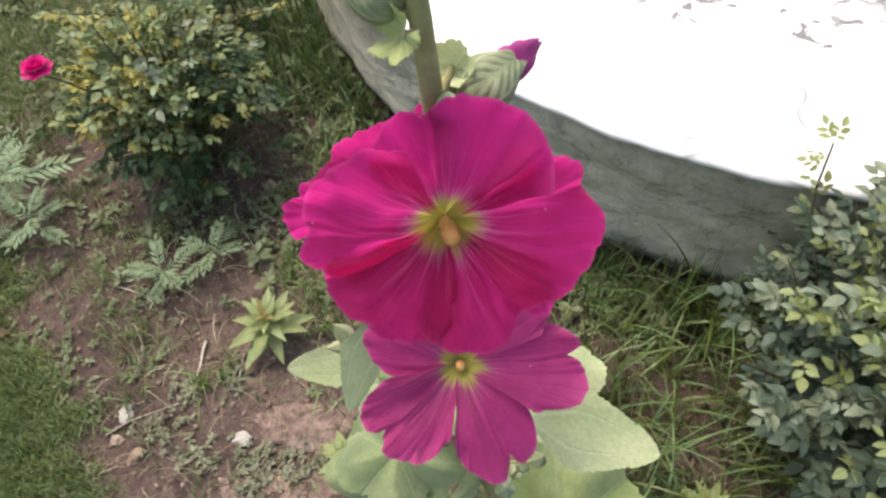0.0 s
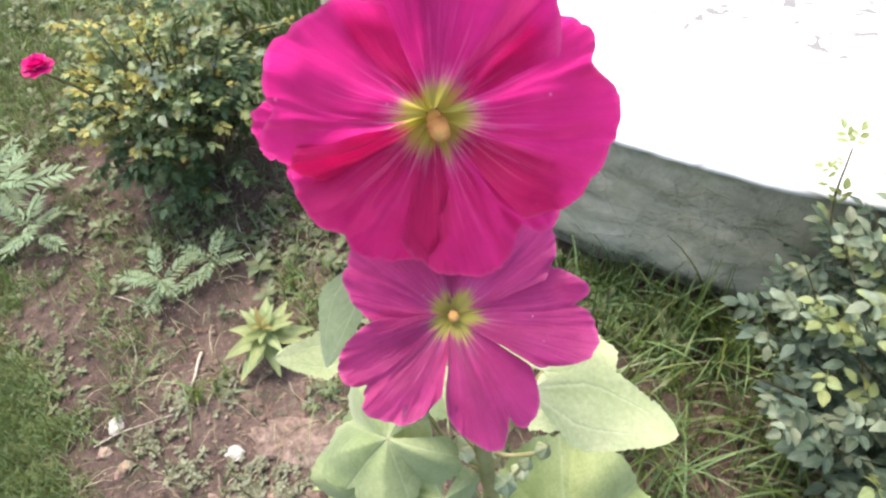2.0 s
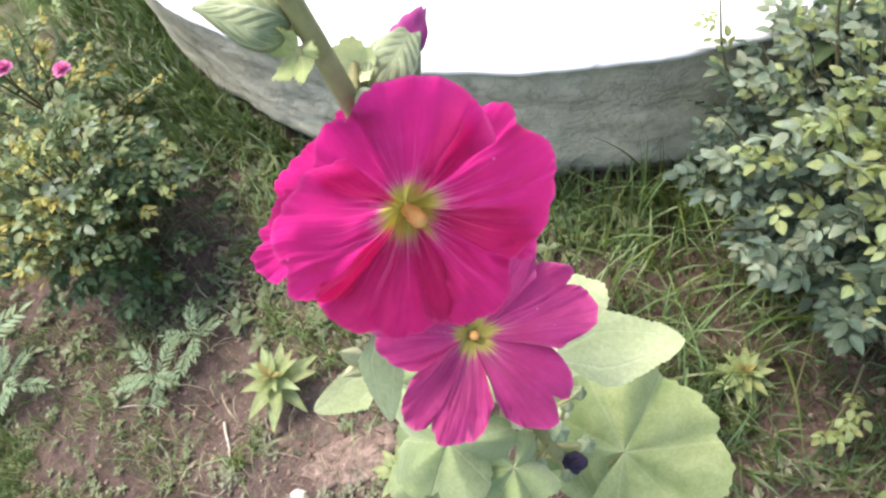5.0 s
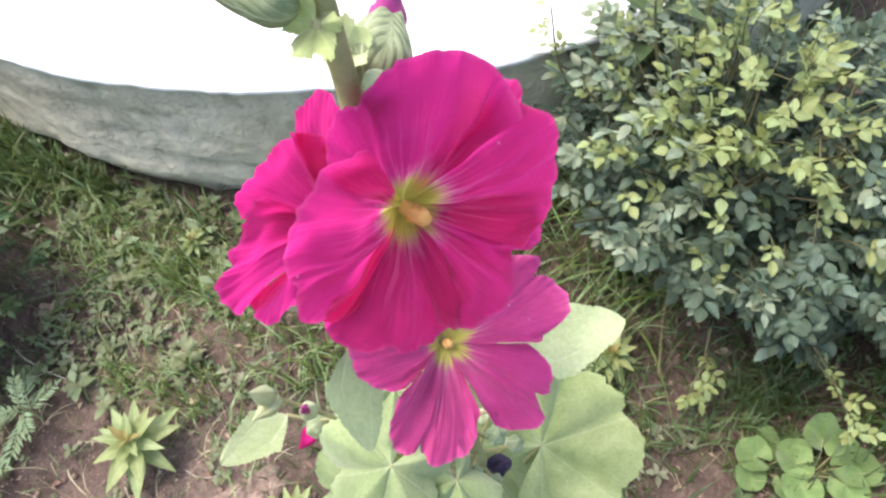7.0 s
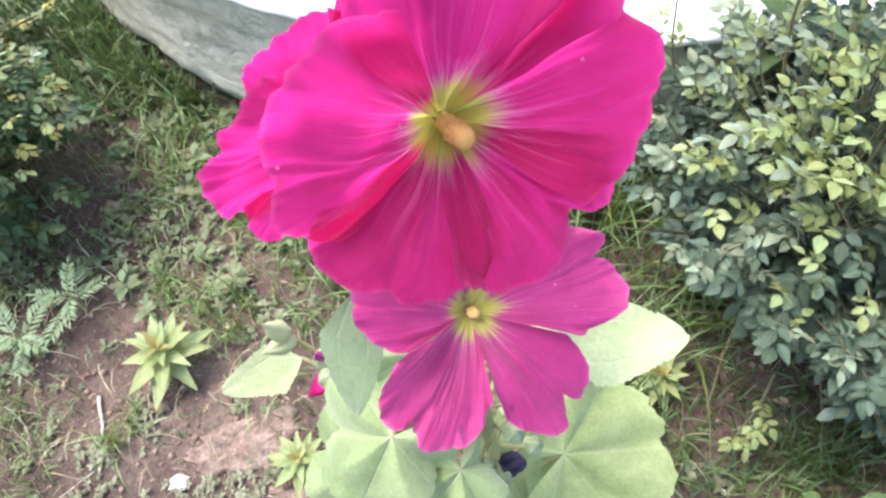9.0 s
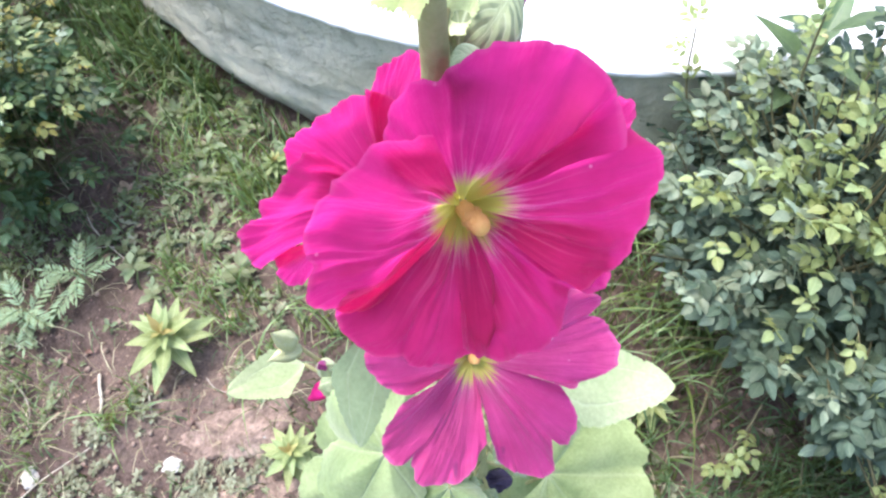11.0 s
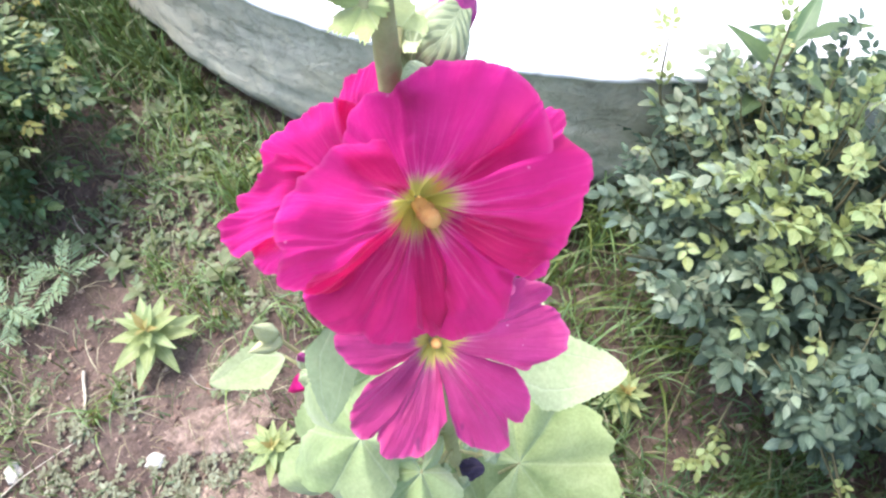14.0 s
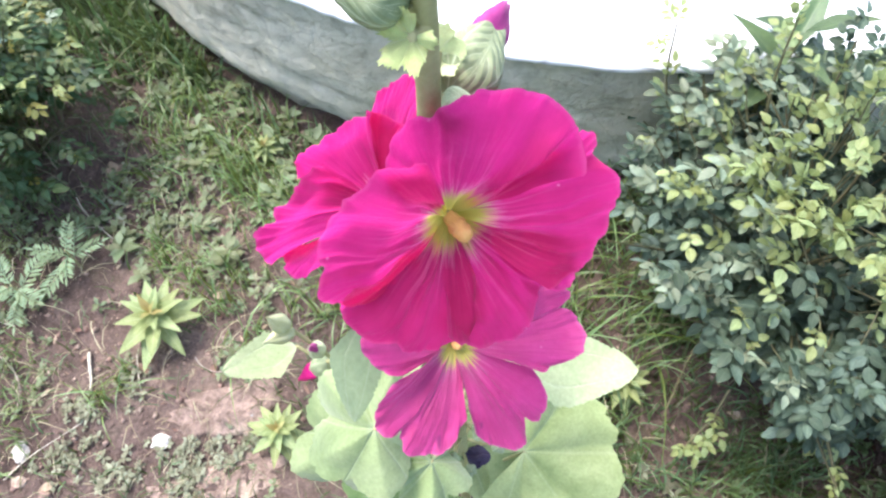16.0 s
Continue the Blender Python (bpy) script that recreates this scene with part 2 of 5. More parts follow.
def mat_leaf(name, dark, light, vein, rough=0.45, glow=0.25, veins=7.0, spec=0.5, vary=0.25, scale=60, coat=0.0):
    """Leaf whose side veins follow the uv: u across (0 to 1), v along."""
    m = Nodes(name)
    u, v = uv_split(m)
    oi = m.n("ObjectInfo")
    geo = m.n("NewGeometry")
    rnd = m.math("FRACT", m.math("ADD", oi.outputs["Random"], geo.outputs["Random Per Island"]))
    col = m.ramp(m.noise(scale, 5, 0.65, m.coord()), [(0.3, dark), (0.72, light)])
    off = m.math("ABSOLUTE", m.math("SUBTRACT", u, 0.5))
    rib = m.ramp(off, [(0.0, (1, 1, 1)), (0.045, (0, 0, 0))])
    wave = m.math("SINE", m.math("MULTIPLY", m.math("SUBTRACT", v, m.math("MULTIPLY", off, 0.8)), veins * 6.283))
    side = m.ramp(wave, [(0.86, (0, 0, 0)), (1.0, (1, 1, 1))])
    line = m.math("MAXIMUM", rib, m.math("MULTIPLY", side, 0.5))
    col = m.mix(m.math("MULTIPLY", line, 0.55), col, vein)
    col = m.hsv(col, m.span(rnd, 0.5 - vary * 0.12, 0.5 + vary * 0.10), m.span(rnd, 1.0 + vary * 0.4, 1.0 - vary * 0.6), m.span(rnd, 1.0 - vary, 1.0 + vary))
    m.color(col)
    m.rough(rough, spec)
    m.bsdf.inputs["Coat Weight"].default_value = coat
    m.bsdf.inputs["Coat Roughness"].default_value = 0.3
    m.bump(m.math("ADD", wave, m.noise(120, 3, 0.6, m.coord())), 0.25, 0.001)
    m.translucent(m.hsv(col, 0.485, 1.1, 1.3), glow)
    return m.mat


def mat_palmate(name, dark, light, vein, ribs=7.0, glow=0.3):
    """Broad rounded leaf: u is the angle round the stalk in turns, v the distance from it."""
    m = Nodes(name)
    u, v = uv_split(m)
    oi = m.n("ObjectInfo")
    co = m.coord()
    col = m.ramp(m.noise(38, 6, 0.65, co), [(0.28, dark), (0.74, light)])
    near = m.math("ABSOLUTE", m.math("SUBTRACT", m.math("FRACT", m.math("ADD", m.math("MULTIPLY", u, ribs), 0.5)), 0.5))
    wide = m.math("MULTIPLY", near, m.math("ADD", v, 0.03))
    rib = m.ramp(wide, [(0.0, (1, 1, 1)), (0.028, (0, 0, 0))])
    wave = m.math("SINE", m.math("MULTIPLY", m.math("SUBTRACT", v, m.math("MULTIPLY", near, 0.45)), 56.0))
    side = m.ramp(wave, [(0.82, (0, 0, 0)), (1.0, (1, 1, 1))])
    line = m.math("MAXIMUM", rib, m.math("MULTIPLY", side, 0.10))
    col = m.mix(m.math("MULTIPLY", line, 0.24), col, vein)
    hub = m.ramp(v, [(0.0, (1, 1, 1)), (0.14, (0, 0, 0))])
    col = m.mix(m.math("MULTIPLY", hub, 0.35), col, vein)
    # broad noise darkens the colour like shading between the leaf's folds
    fold_shade = m.ramp(m.noise(17, 3, 0.5, co), [(0.3, (0.74, 0.80, 0.72)), (0.6, (1.06, 1.04, 1.06))])
    col = m.mix(1.0, col, fold_shade, "MULTIPLY")
    fuzz = m.ramp(m.noise(420, 3, 0.7, co), [(0.35, (0.86, 0.87, 0.84)), (0.7, (1.12, 1.12, 1.12))])
    col = m.mix(0.8, col, fuzz, "MULTIPLY")
    col = m.hsv(col, 0.5, 1.0, m.span(oi.outputs["Random"], 0.86, 1.12))
    m.color(col)
    m.rough(0.7, 0.3)
    m.bsdf.inputs["Sheen Weight"].default_value = 0.35
    m.bsdf.inputs["Sheen Roughness"].default_value = 0.5
    m.bump(m.math("ADD", m.noise(140, 4, 0.6, co), m.math("ADD", m.math("MULTIPLY", wave, 0.07), m.math("MULTIPLY", rib, -0.8))), 0.4, 0.0012)
    m.translucent(m.hsv(col, 0.485, 1.15, 1.15), glow)
    return m.mat


def mat_plain(name, dark, light, rough=0.7, scale=80, bump=0.3, glow=0.0, spec=0.3, island=0.0):
    m = Nodes(name)
    co = m.coord()
    oi = m.n("ObjectInfo")
    geo = m.n("NewGeometry")
    rnd = m.math("FRACT", m.math("ADD", oi.outputs["Random"], geo.outputs["Random Per Island"]))
    col = m.ramp(m.noise(scale, 5, 0.65, co), [(0.3, dark), (0.72, light)])
    if island:
        col = m.hsv(col, m.span(rnd, 0.5 - island * 0.10, 0.5 + island * 0.06), m.span(rnd, 1.0 + island * 0.3, 1.0 - island * 0.5), m.span(rnd, 1.0 - island, 1.0 + island))
    m.color(col)
    m.rough(rough, spec)
    m.bump(m.noise(scale * 4, 4, 0.6, co), bump, 0.001)
    if glow:
        m.translucent(m.hsv(col, 0.49, 1.1, 1.2), glow)
    return m.mat


SOIL = mat_soil()
PLASTER = mat_plaster()
WHITE = mat_whitewash()
PETAL = mat_petal("magenta_petal", (0.68, 0.030, 0.228), (0.48, 0.010, 0.138), 0.68)
PETAL_OLD = mat_petal("faded_magenta_petal", (0.47, 0.040, 0.215), (0.31, 0.016, 0.125), 0.30, 0.80, 1.0, (0.50, 0.44, 0.09), 0.14)
BUD_PETAL = mat_plain("mauve_bud_petal", (0.30, 0.030, 0.165), (0.50, 0.085, 0.30), 0.5, 90, 0.3, 0.25)
ROSE_PETAL = mat_plain("crimson_rose_petal", (0.58, 0.006, 0.14), (0.78, 0.02, 0.27), 0.5, 60, 0.2, 0.3)
PINK_PETAL = mat_plain("pale_pink_rose_petal", (0.62, 0.15, 0.34), (0.80, 0.31, 0.52), 0.5, 60, 0.2, 0.3)
STAMEN = mat_plain("pale_orange_pollen", (0.72, 0.40, 0.12), (0.84, 0.52, 0.20), 0.8, 300, 0.5, 0.2)
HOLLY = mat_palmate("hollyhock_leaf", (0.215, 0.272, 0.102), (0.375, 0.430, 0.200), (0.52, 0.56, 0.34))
# paler copy of the downy leaf, with sunlight on it put into the colour
HOLLY_PALE_LIT = mat_palmate("pale_sunlit_hollyhock_leaf", (0.44, 0.505, 0.265), (0.61, 0.66, 0.395), (0.70, 0.74, 0.55))
HOLLY_GREY = mat_palmate("grey_green_hollyhock_leaf", (0.15, 0.20, 0.115), (0.24, 0.30, 0.18), (0.34, 0.38, 0.26))
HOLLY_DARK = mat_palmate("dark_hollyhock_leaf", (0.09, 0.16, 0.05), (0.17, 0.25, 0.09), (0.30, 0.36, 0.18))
HOLLY_FRILL = mat_palmate("young_hollyhock_leaf", (0.34, 0.40, 0.15), (0.52, 0.57, 0.28), (0.66, 0.70, 0.42))
WEED_ROUND = mat_palmate("round_weed_leaf", (0.13, 0.21, 0.065), (0.22, 0.31, 0.115), (0.30, 0.38, 0.19))
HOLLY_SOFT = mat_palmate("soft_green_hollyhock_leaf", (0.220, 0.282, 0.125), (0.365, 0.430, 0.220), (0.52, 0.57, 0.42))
HOLLY_BROWN = mat_palmate("browned_hollyhock_leaf", (0.15, 0.125, 0.075), (0.25, 0.215, 0.135), (0.30, 0.27, 0.18))
STEM = mat_plain("downy_green_stem", (0.26, 0.245, 0.105), (0.40, 0.37, 0.185), 0.7, 120, 0.4)
CALYX_PALE = mat_leaf("pale_downy_calyx", (0.43, 0.45, 0.24), (0.59, 0.60, 0.38), (0.66, 0.68, 0.52), 0.7, 0.2, 5.0, 0.3, 0.1, 150)
CALYX = mat_leaf("downy_calyx", (0.19, 0.24, 0.12), (0.36, 0.40, 0.235), (0.62, 0.66, 0.48), 0.7, 0.15, 5.0, 0.3, 0.12, 150)
# dark tone carries the bush's inner shade, its grey-green copy the sky's sheen
ROSE_SHADED = mat_leaf("shaded_rose_leaf", (0.038, 0.068, 0.042), (0.092, 0.132, 0.084), (0.17, 0.22, 0.14), 0.5, 0.25, 8.0, 0.3, 0.35, 70, 0.0)
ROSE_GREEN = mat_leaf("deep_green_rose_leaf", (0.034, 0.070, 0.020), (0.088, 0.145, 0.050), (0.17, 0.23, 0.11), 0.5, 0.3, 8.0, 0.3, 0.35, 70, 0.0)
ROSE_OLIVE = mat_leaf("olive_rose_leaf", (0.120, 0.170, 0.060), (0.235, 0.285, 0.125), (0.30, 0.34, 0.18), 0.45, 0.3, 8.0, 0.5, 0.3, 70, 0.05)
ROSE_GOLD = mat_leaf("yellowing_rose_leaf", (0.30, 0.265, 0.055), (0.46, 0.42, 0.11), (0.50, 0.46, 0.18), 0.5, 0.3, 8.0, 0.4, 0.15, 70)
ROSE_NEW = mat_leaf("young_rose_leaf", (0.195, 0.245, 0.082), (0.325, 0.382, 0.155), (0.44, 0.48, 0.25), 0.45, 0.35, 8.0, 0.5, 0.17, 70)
ROSE_SKYLIT = mat_leaf("skylit_rose_leaf", (0.125, 0.165, 0.100), (0.268, 0.315, 0.205), (0.25, 0.30, 0.20), 0.45, 0.3, 8.0, 0.5, 0.3, 70, 0.05)
CANE = mat_plain("rose_cane", (0.075, 0.07, 0.035), (0.15, 0.135, 0.065), 0.6, 90, 0.4)
GRASS = mat_plain("grass_blade", (0.088, 0.142, 0.037), (0.185, 0.250, 0.086), 0.5, 25, 0.1, 0.35, 0.4, 0.35)
# grass darkened to carry the shade by wall and bushes, tall or short
SHADED_GRASS = mat_plain("shaded_grass_blade", (0.042, 0.088, 0.022), (0.118, 0.180, 0.056), 0.45, 20, 0.1, 0.35, 0.45, 0.5)
LONG_GRASS = mat_plain("long_grass_blade", (0.095, 0.168, 0.038), (0.212, 0.298, 0.095), 0.4, 20, 0.1, 0.4, 0.5, 0.45)
DRY_GRASS = mat_plain("dry_grass_blade", (0.26, 0.225, 0.13), (0.41, 0.365, 0.24), 0.7, 25, 0.1, 0.25, 0.3, 0.25)
WEED = mat_plain("weed_leaf", (0.10, 0.135, 0.055), (0.20, 0.235, 0.115), 0.55, 40, 0.2, 0.3, 0.4, 0.35)
# darker copy of the weed leaf; shade below the bushes is in its colour
SHADED_WEED = mat_plain("shaded_weed_leaf", (0.060, 0.100, 0.034), (0.125, 0.175, 0.065), 0.55, 40, 0.2, 0.3, 0.4, 0.35)
DULL_WEED = mat_plain("dry_weed_leaf", (0.14, 0.150, 0.085), (0.26, 0.262, 0.168), 0.65, 40, 0.2, 0.25, 0.3, 0.35)
MARIGOLD = mat_leaf("marigold_leaf", (0.125, 0.200, 0.095), (0.245, 0.330, 0.175), (0.28, 0.36, 0.19), 0.5, 0.3, 5.0, 0.5, 0.2, 60)
CELOSIA = mat_leaf("celosia_leaf", (0.180, 0.232, 0.078), (0.330, 0.380, 0.160), (0.44, 0.48, 0.27), 0.5, 0.3, 9.0, 0.4, 0.15, 50)
CELOSIA_HEART = mat_leaf("celosia_young_leaf", (0.30, 0.27, 0.085), (0.40, 0.36, 0.14), (0.36, 0.20, 0.09), 0.5, 0.3, 9.0, 0.4, 0.2, 50)
CANNA = mat_leaf("lance_leaf", (0.045, 0.085, 0.035), (0.10, 0.155, 0.062), (0.17, 0.23, 0.11), 0.35, 0.25, 14.0, 0.5, 0.15, 30)
DRY_LEAF = mat_plain("dry_leaf", (0.16, 0.105, 0.065), (0.36, 0.265, 0.185), 0.8, 60, 0.5, 0.1, 0.2, 0.35)
TWIG = mat_plain("dry_twig", (0.30, 0.25, 0.19), (0.52, 0.46, 0.38), 0.85, 90, 0.5, 0, 0.2, 0.2)
STONE = mat_plain("pale_stone", (0.30, 0.27, 0.235), (0.56, 0.53, 0.48), 0.8, 50, 0.6)
CRUST = mat_soil("dried_soil_crust", 2.7)
CLOD = mat_plain("dry_clod", (0.20, 0.135, 0.10), (0.38, 0.28, 0.22), 0.95, 60, 0.8, 0, 0.2, 0.2)
WITHERED = mat_plain("withered_purple_petal", (0.014, 0.009, 0.022), (0.045, 0.030, 0.062), 0.7, 120, 0.6)


# ---- building blocks ----
class Geo:
    """Collects faces for one mesh."""

    def __init__(self):
        self.v, self.f, self.uv, self.count = [], [], [], 0

    def add(self, verts, faces, uvs=None, m=None):
        verts = np.asarray(verts, float)
        if m is not None:
            a = np.array(m)
            verts = verts @ a[:3, :3].T + a[:3, 3]
        self.v.append(verts)
        self.f.append(np.asarray(faces, int) + self.count)
        self.uv.append(np.zeros((len(verts), 2)) if uvs is None else np.asarray(uvs, float))
        self.count += len(verts)
        return self

    def data(self, name, material, smooth=True):
        me = bpy.data.meshes.new(name)
        verts = np.concatenate(self.v)
        faces = [tuple(int(i) for i in face) for part_ in self.f for face in part_]
        me.from_pydata(verts.tolist(), [], faces)
        uvs = np.concatenate(self.uv)
        layer = me.uv_layers.new(name="UVMap")
        loops = np.empty(len(me.loops), dtype=np.int32)
        me.loops.foreach_get("vertex_index", loops)
        layer.data.foreach_set("uv", uvs[loops].astype(np.float32).ravel())
        me.polygons.foreach_set("use_smooth", np.full(len(me.polygons), smooth))
        me.materials.append(material)
        me.update()
        return me


def part(name, geo, material, parent=None, label="", smooth=True):
    """One mesh object under a thing or a part."""
    ob = new(name, geo if isinstance(geo, bpy.types.Mesh) else geo.data(name, material, smooth))
    if parent is not None:
        ob.parent = parent
    return tagged(ob, label)


def thing(name, at, label, category, group="", kind=""):
    ob = new(name)
    ob.empty_display_size = 0.03
    ob.location = at
    return tagged(ob, label, category, group, kind)


def grid_faces(nu, nv):
    """Quads of a sheet of nu by nv vertices, rows of nu."""
    i = np.arange(nv - 1)[:, None] * nu + np.arange(nu - 1)[None]
    i = i.ravel()
    return np.stack([i, i + 1, i + nu + 1, i + nu], 1)


def basis(origin, ahead, up):
    """Pose with +y ahead and +z near up."""
    y = Vector(ahead).normalized()
    x = y.cross(Vector(up)).normalized()
    z = x.cross(y)
    m = Matrix((x, y, z)).transposed().to_4x4()
    m.translation = Vector(origin)
    return m


def smooth_line(points, n):
    """A Catmull-Rom line through the points."""
    p = np.asarray(points, float)
    p = np.vstack([2 * p[0] - p[1], p, 2 * p[-1] - p[-2]])
    out = []
    for k in range(n):
        s = k / (n - 1) * (len(p) - 3)
        i = min(int(s), len(p) - 4)
        t = s - i
        a, b, c, d = p[i:i + 4]
        out.append(0.5 * (2 * b + (c - a) * t + (2 * a - 5 * b + 4 * c - d) * t * t + (3 * b - a - 3 * c + d) * t ** 3))
    return np.array(out)


def tube(geo, points, r0, r1, n=12, sides=7, wob=0.0, m=None):
    """Tapered tube along a line."""
    line = smooth_line(points, n)
    tang = np.gradient(line, axis=0)
    tang /= np.linalg.norm(tang, axis=1)[:, None] + 1e-12
    ref = np.array([0.31, 0.87, 0.38])
    verts, uvs = [], []
    for k in range(n):
        x = np.cross(tang[k], ref)
        x /= np.linalg.norm(x)
        y = np.cross(tang[k], x)
        s = k / (n - 1)
        r = (r0 + (r1 - r0) * s) * (1 + wob * math.sin(k * 2.3))
        for j in range(sides):
            a = 2 * math.pi * j / sides
            verts.append(line[k] + r * (math.cos(a) * x + math.sin(a) * y))
            uvs.append((j / sides, s))
    faces = []
    for k in range(n - 1):
        for j in range(sides):
            a, b = k * sides + j, k * sides + (j + 1) % sides
            faces.append((a, b, b + sides, a + sides))
    geo.add(verts, faces, uvs, m)
    top = len(verts) - sides
    geo.add([verts[top + j] for j in range(sides)] + [line[-1] + tang[-1] * r1 * 0.6], np.array([(j, (j + 1) % sides, sides) for j in range(sides)]), [(0.5, 1)] * (sides + 1), m)
    return geo


def blade_leaf(length, width, nu=5, nv=7, widest=0.45, fold=0.25, curl=0.25, teeth=0.0, rng=random, tip=1.0, stalk=0.0, base=0.75):
    """A single leaf along +y from the origin, face up: verts, faces, uvs."""
    verts, uvs = [], []
    ph = rng.uniform(0, 6)
    for j in range(nv):
        v = j / (nv - 1)
        w = (v / widest) ** base if v < widest else ((1 - v) / (1 - widest)) ** (0.8 * tip)
        w = max(w, 0.02) * width / 2
        if teeth and 0 < j < nv - 1:
            w *= 1 + teeth * (rng.uniform(-0.9, 0.5) if j % 2 else rng.uniform(-0.2, 0.7))
        for i in range(nu):
            u = i / (nu - 1)
            s = 2 * u - 1
            x = s * w
            y = v * length + stalk
            z = fold * abs(x) - curl * length * v * v + 0.04 * width * math.sin(5 * v + ph + 2 * s) * abs(s)
            verts.append((x, y, z))
            uvs.append((u, v))
    return np.array(verts), grid_faces(nu, nv), np.array(uvs)


def palmate_leaf(radius, lobes=5, depth=0.16, cup=0.2, wave=0.06, gap=24, turns=110, rings=11, rng=random, teeth=0.03, long=1.1, pleat=0.13):
    """A rounded lobed leaf, its stalk at the origin, its middle lobe along +y."""
    verts, uvs = [], []
    ph, ph2 = rng.uniform(0, 6), rng.uniform(0, 6)
    for k in range(rings):
        v = k / (rings - 1)
        for i in range(turns):
            s = i / (turns - 1)
            a = math.radians(-180 + gap + (360 - 2 * gap) * s)
            lobe = abs(math.cos(lobes * (s - 0.5) * math.pi * 0.96))
            if depth > 0.25:
                lobe = 0.45 * lobe + 0.55 * (1 - 2 * abs((lobes * (s - 0.5) * 0.96 + 0.5) % 1.0 - 0.5))
            r = radius * (1 - depth + depth * lobe ** 0.7) * (1 + (long - 1) * math.cos(a))
            r *= 0.9 + 0.1 * math.cos(a / 2) + 0.04 * math.sin(3 * a + ph)
            if k >= rings - 2:
                r *= 1 + teeth * (0.8 * math.sin(i * 2.6 + ph2) * (0.4 + abs(noise.noise(Vector((i * 0.21, ph2, 0))))) + 1.5 * noise.noise(Vector((i * 0.33, ph, 1)))) * (1 if k == rings - 1 else 0.5)
            r *= v
            x, y = r * math.sin(a), r * math.cos(a)
            ridge = lobe - 0.5
            z = cup * r * r / radius + wave * radius * v * v * math.sin(2 * a + ph) + pleat * r * ridge + 0.02 * radius * v * math.sin(5 * a + ph2)
            z += 0.22 * radius * v * noise.noise(Vector((x / radius * 1.7 + ph, y / radius * 1.7, ph2)))
            verts.append((x, y, z))
            uvs.append((s * (lobes - 1) / lobes + 0.5 / lobes, v))
    return np.array(verts), grid_faces(turns, rings), np.array(uvs)


def blades(count, xy, height, width, lean, rng, base_z, levels=4):
    """Many grass blades at once: verts and faces."""
    n = count
    h = rng.uniform(0.55, 1.15, n) * height
    w = rng.uniform(0.6, 1.2, n) * width
    head = rng.uniform(0, 2 * np.pi, n)
    tilt = np.abs(rng.normal(0, 1, n)) * lean + 0.08
    side = head + np.pi / 2 + rng.normal(0, 0.5, n)
    z0 = base_z
    verts = []
    for k in range(levels + 1):
        s = k / levels
        bend = tilt * s
        out = h * s * np.sin(bend)
        up = h * s * np.cos(bend * 1.15)
        ww = w * (1 - s ** 1.6) / 2 + 0.0001
        cx, cy, cz = xy[:, 0] + out * np.cos(head), xy[:, 1] + out * np.sin(head), z0 + up
        for sg in (-1, 1):
            verts.append(np.stack([cx + sg * ww * np.cos(side), cy + sg * ww * np.sin(side), cz], 1))
    verts = np.stack(verts, 1).reshape(-1, 3)
    start = np.arange(n) * 2 * (levels + 1)
    faces = []
    for k in range(levels):
        a = start + 2 * k
        faces.append(np.stack([a, a + 1, a + 3, a + 2], 1))
    return verts, np.concatenate(faces)


# ---- ground ----
PX, PY, PR, PH = 1.479, 2.558, 1.174, 0.295  # round platform: centre, radius, height


def ground_z(x, y):
    p = Vector((x, y, 0.0))
    z = 0.020 * noise.noise(p * 2.1) + 0.012 * noise.noise(p * 6.3 + Vector((4, 1, 0))) + 0.006 * noise.noise(p * 21.0) + 0.003 * noise.noise(p * 55.0)
    # the crust that has broken away in front of the bed
    edge = 1.112 + 0.018 * noise.noise(Vector((x * 14, 3.0, 0)))
    near = math.exp(-((x - 0.635) / 0.055) ** 2)
    step = 0.5 + 0.5 * math.tanh((y - edge) / 0.007)
    z += 0.016 * near * step * math.exp(-max(0.0, y - 1.11) / 0.09)
    return z


def axis_steps(lo, hi, step, far):
    mid = list(np.arange(lo, hi + 1e-6, step))
    out, d = [], step
    a, b = lo, hi
    left, right = [], []
    while a > -far:
        d *= 1.32
        a, b = a - d, b + d
        left.append(a)
        right.append(b)
    return np.array(left[::-1] + mid + right)


def build_ground():
    xs, ys = axis_steps(-0.1, 1.75, 0.0105, 60), axis_steps(0.6, 1.95, 0.0105, 60)
    verts = [(x, y, ground_z(x, y)) for y in ys for x in xs]
    g = Geo().add(verts, grid_faces(len(xs), len(ys)), [(v[0], v[1]) for v in verts])
    tagged(part("ground", g, SOIL), "bare reddish-brown garden soil with crumbs and a broken crust", "ground", "", "structure")


build_ground()


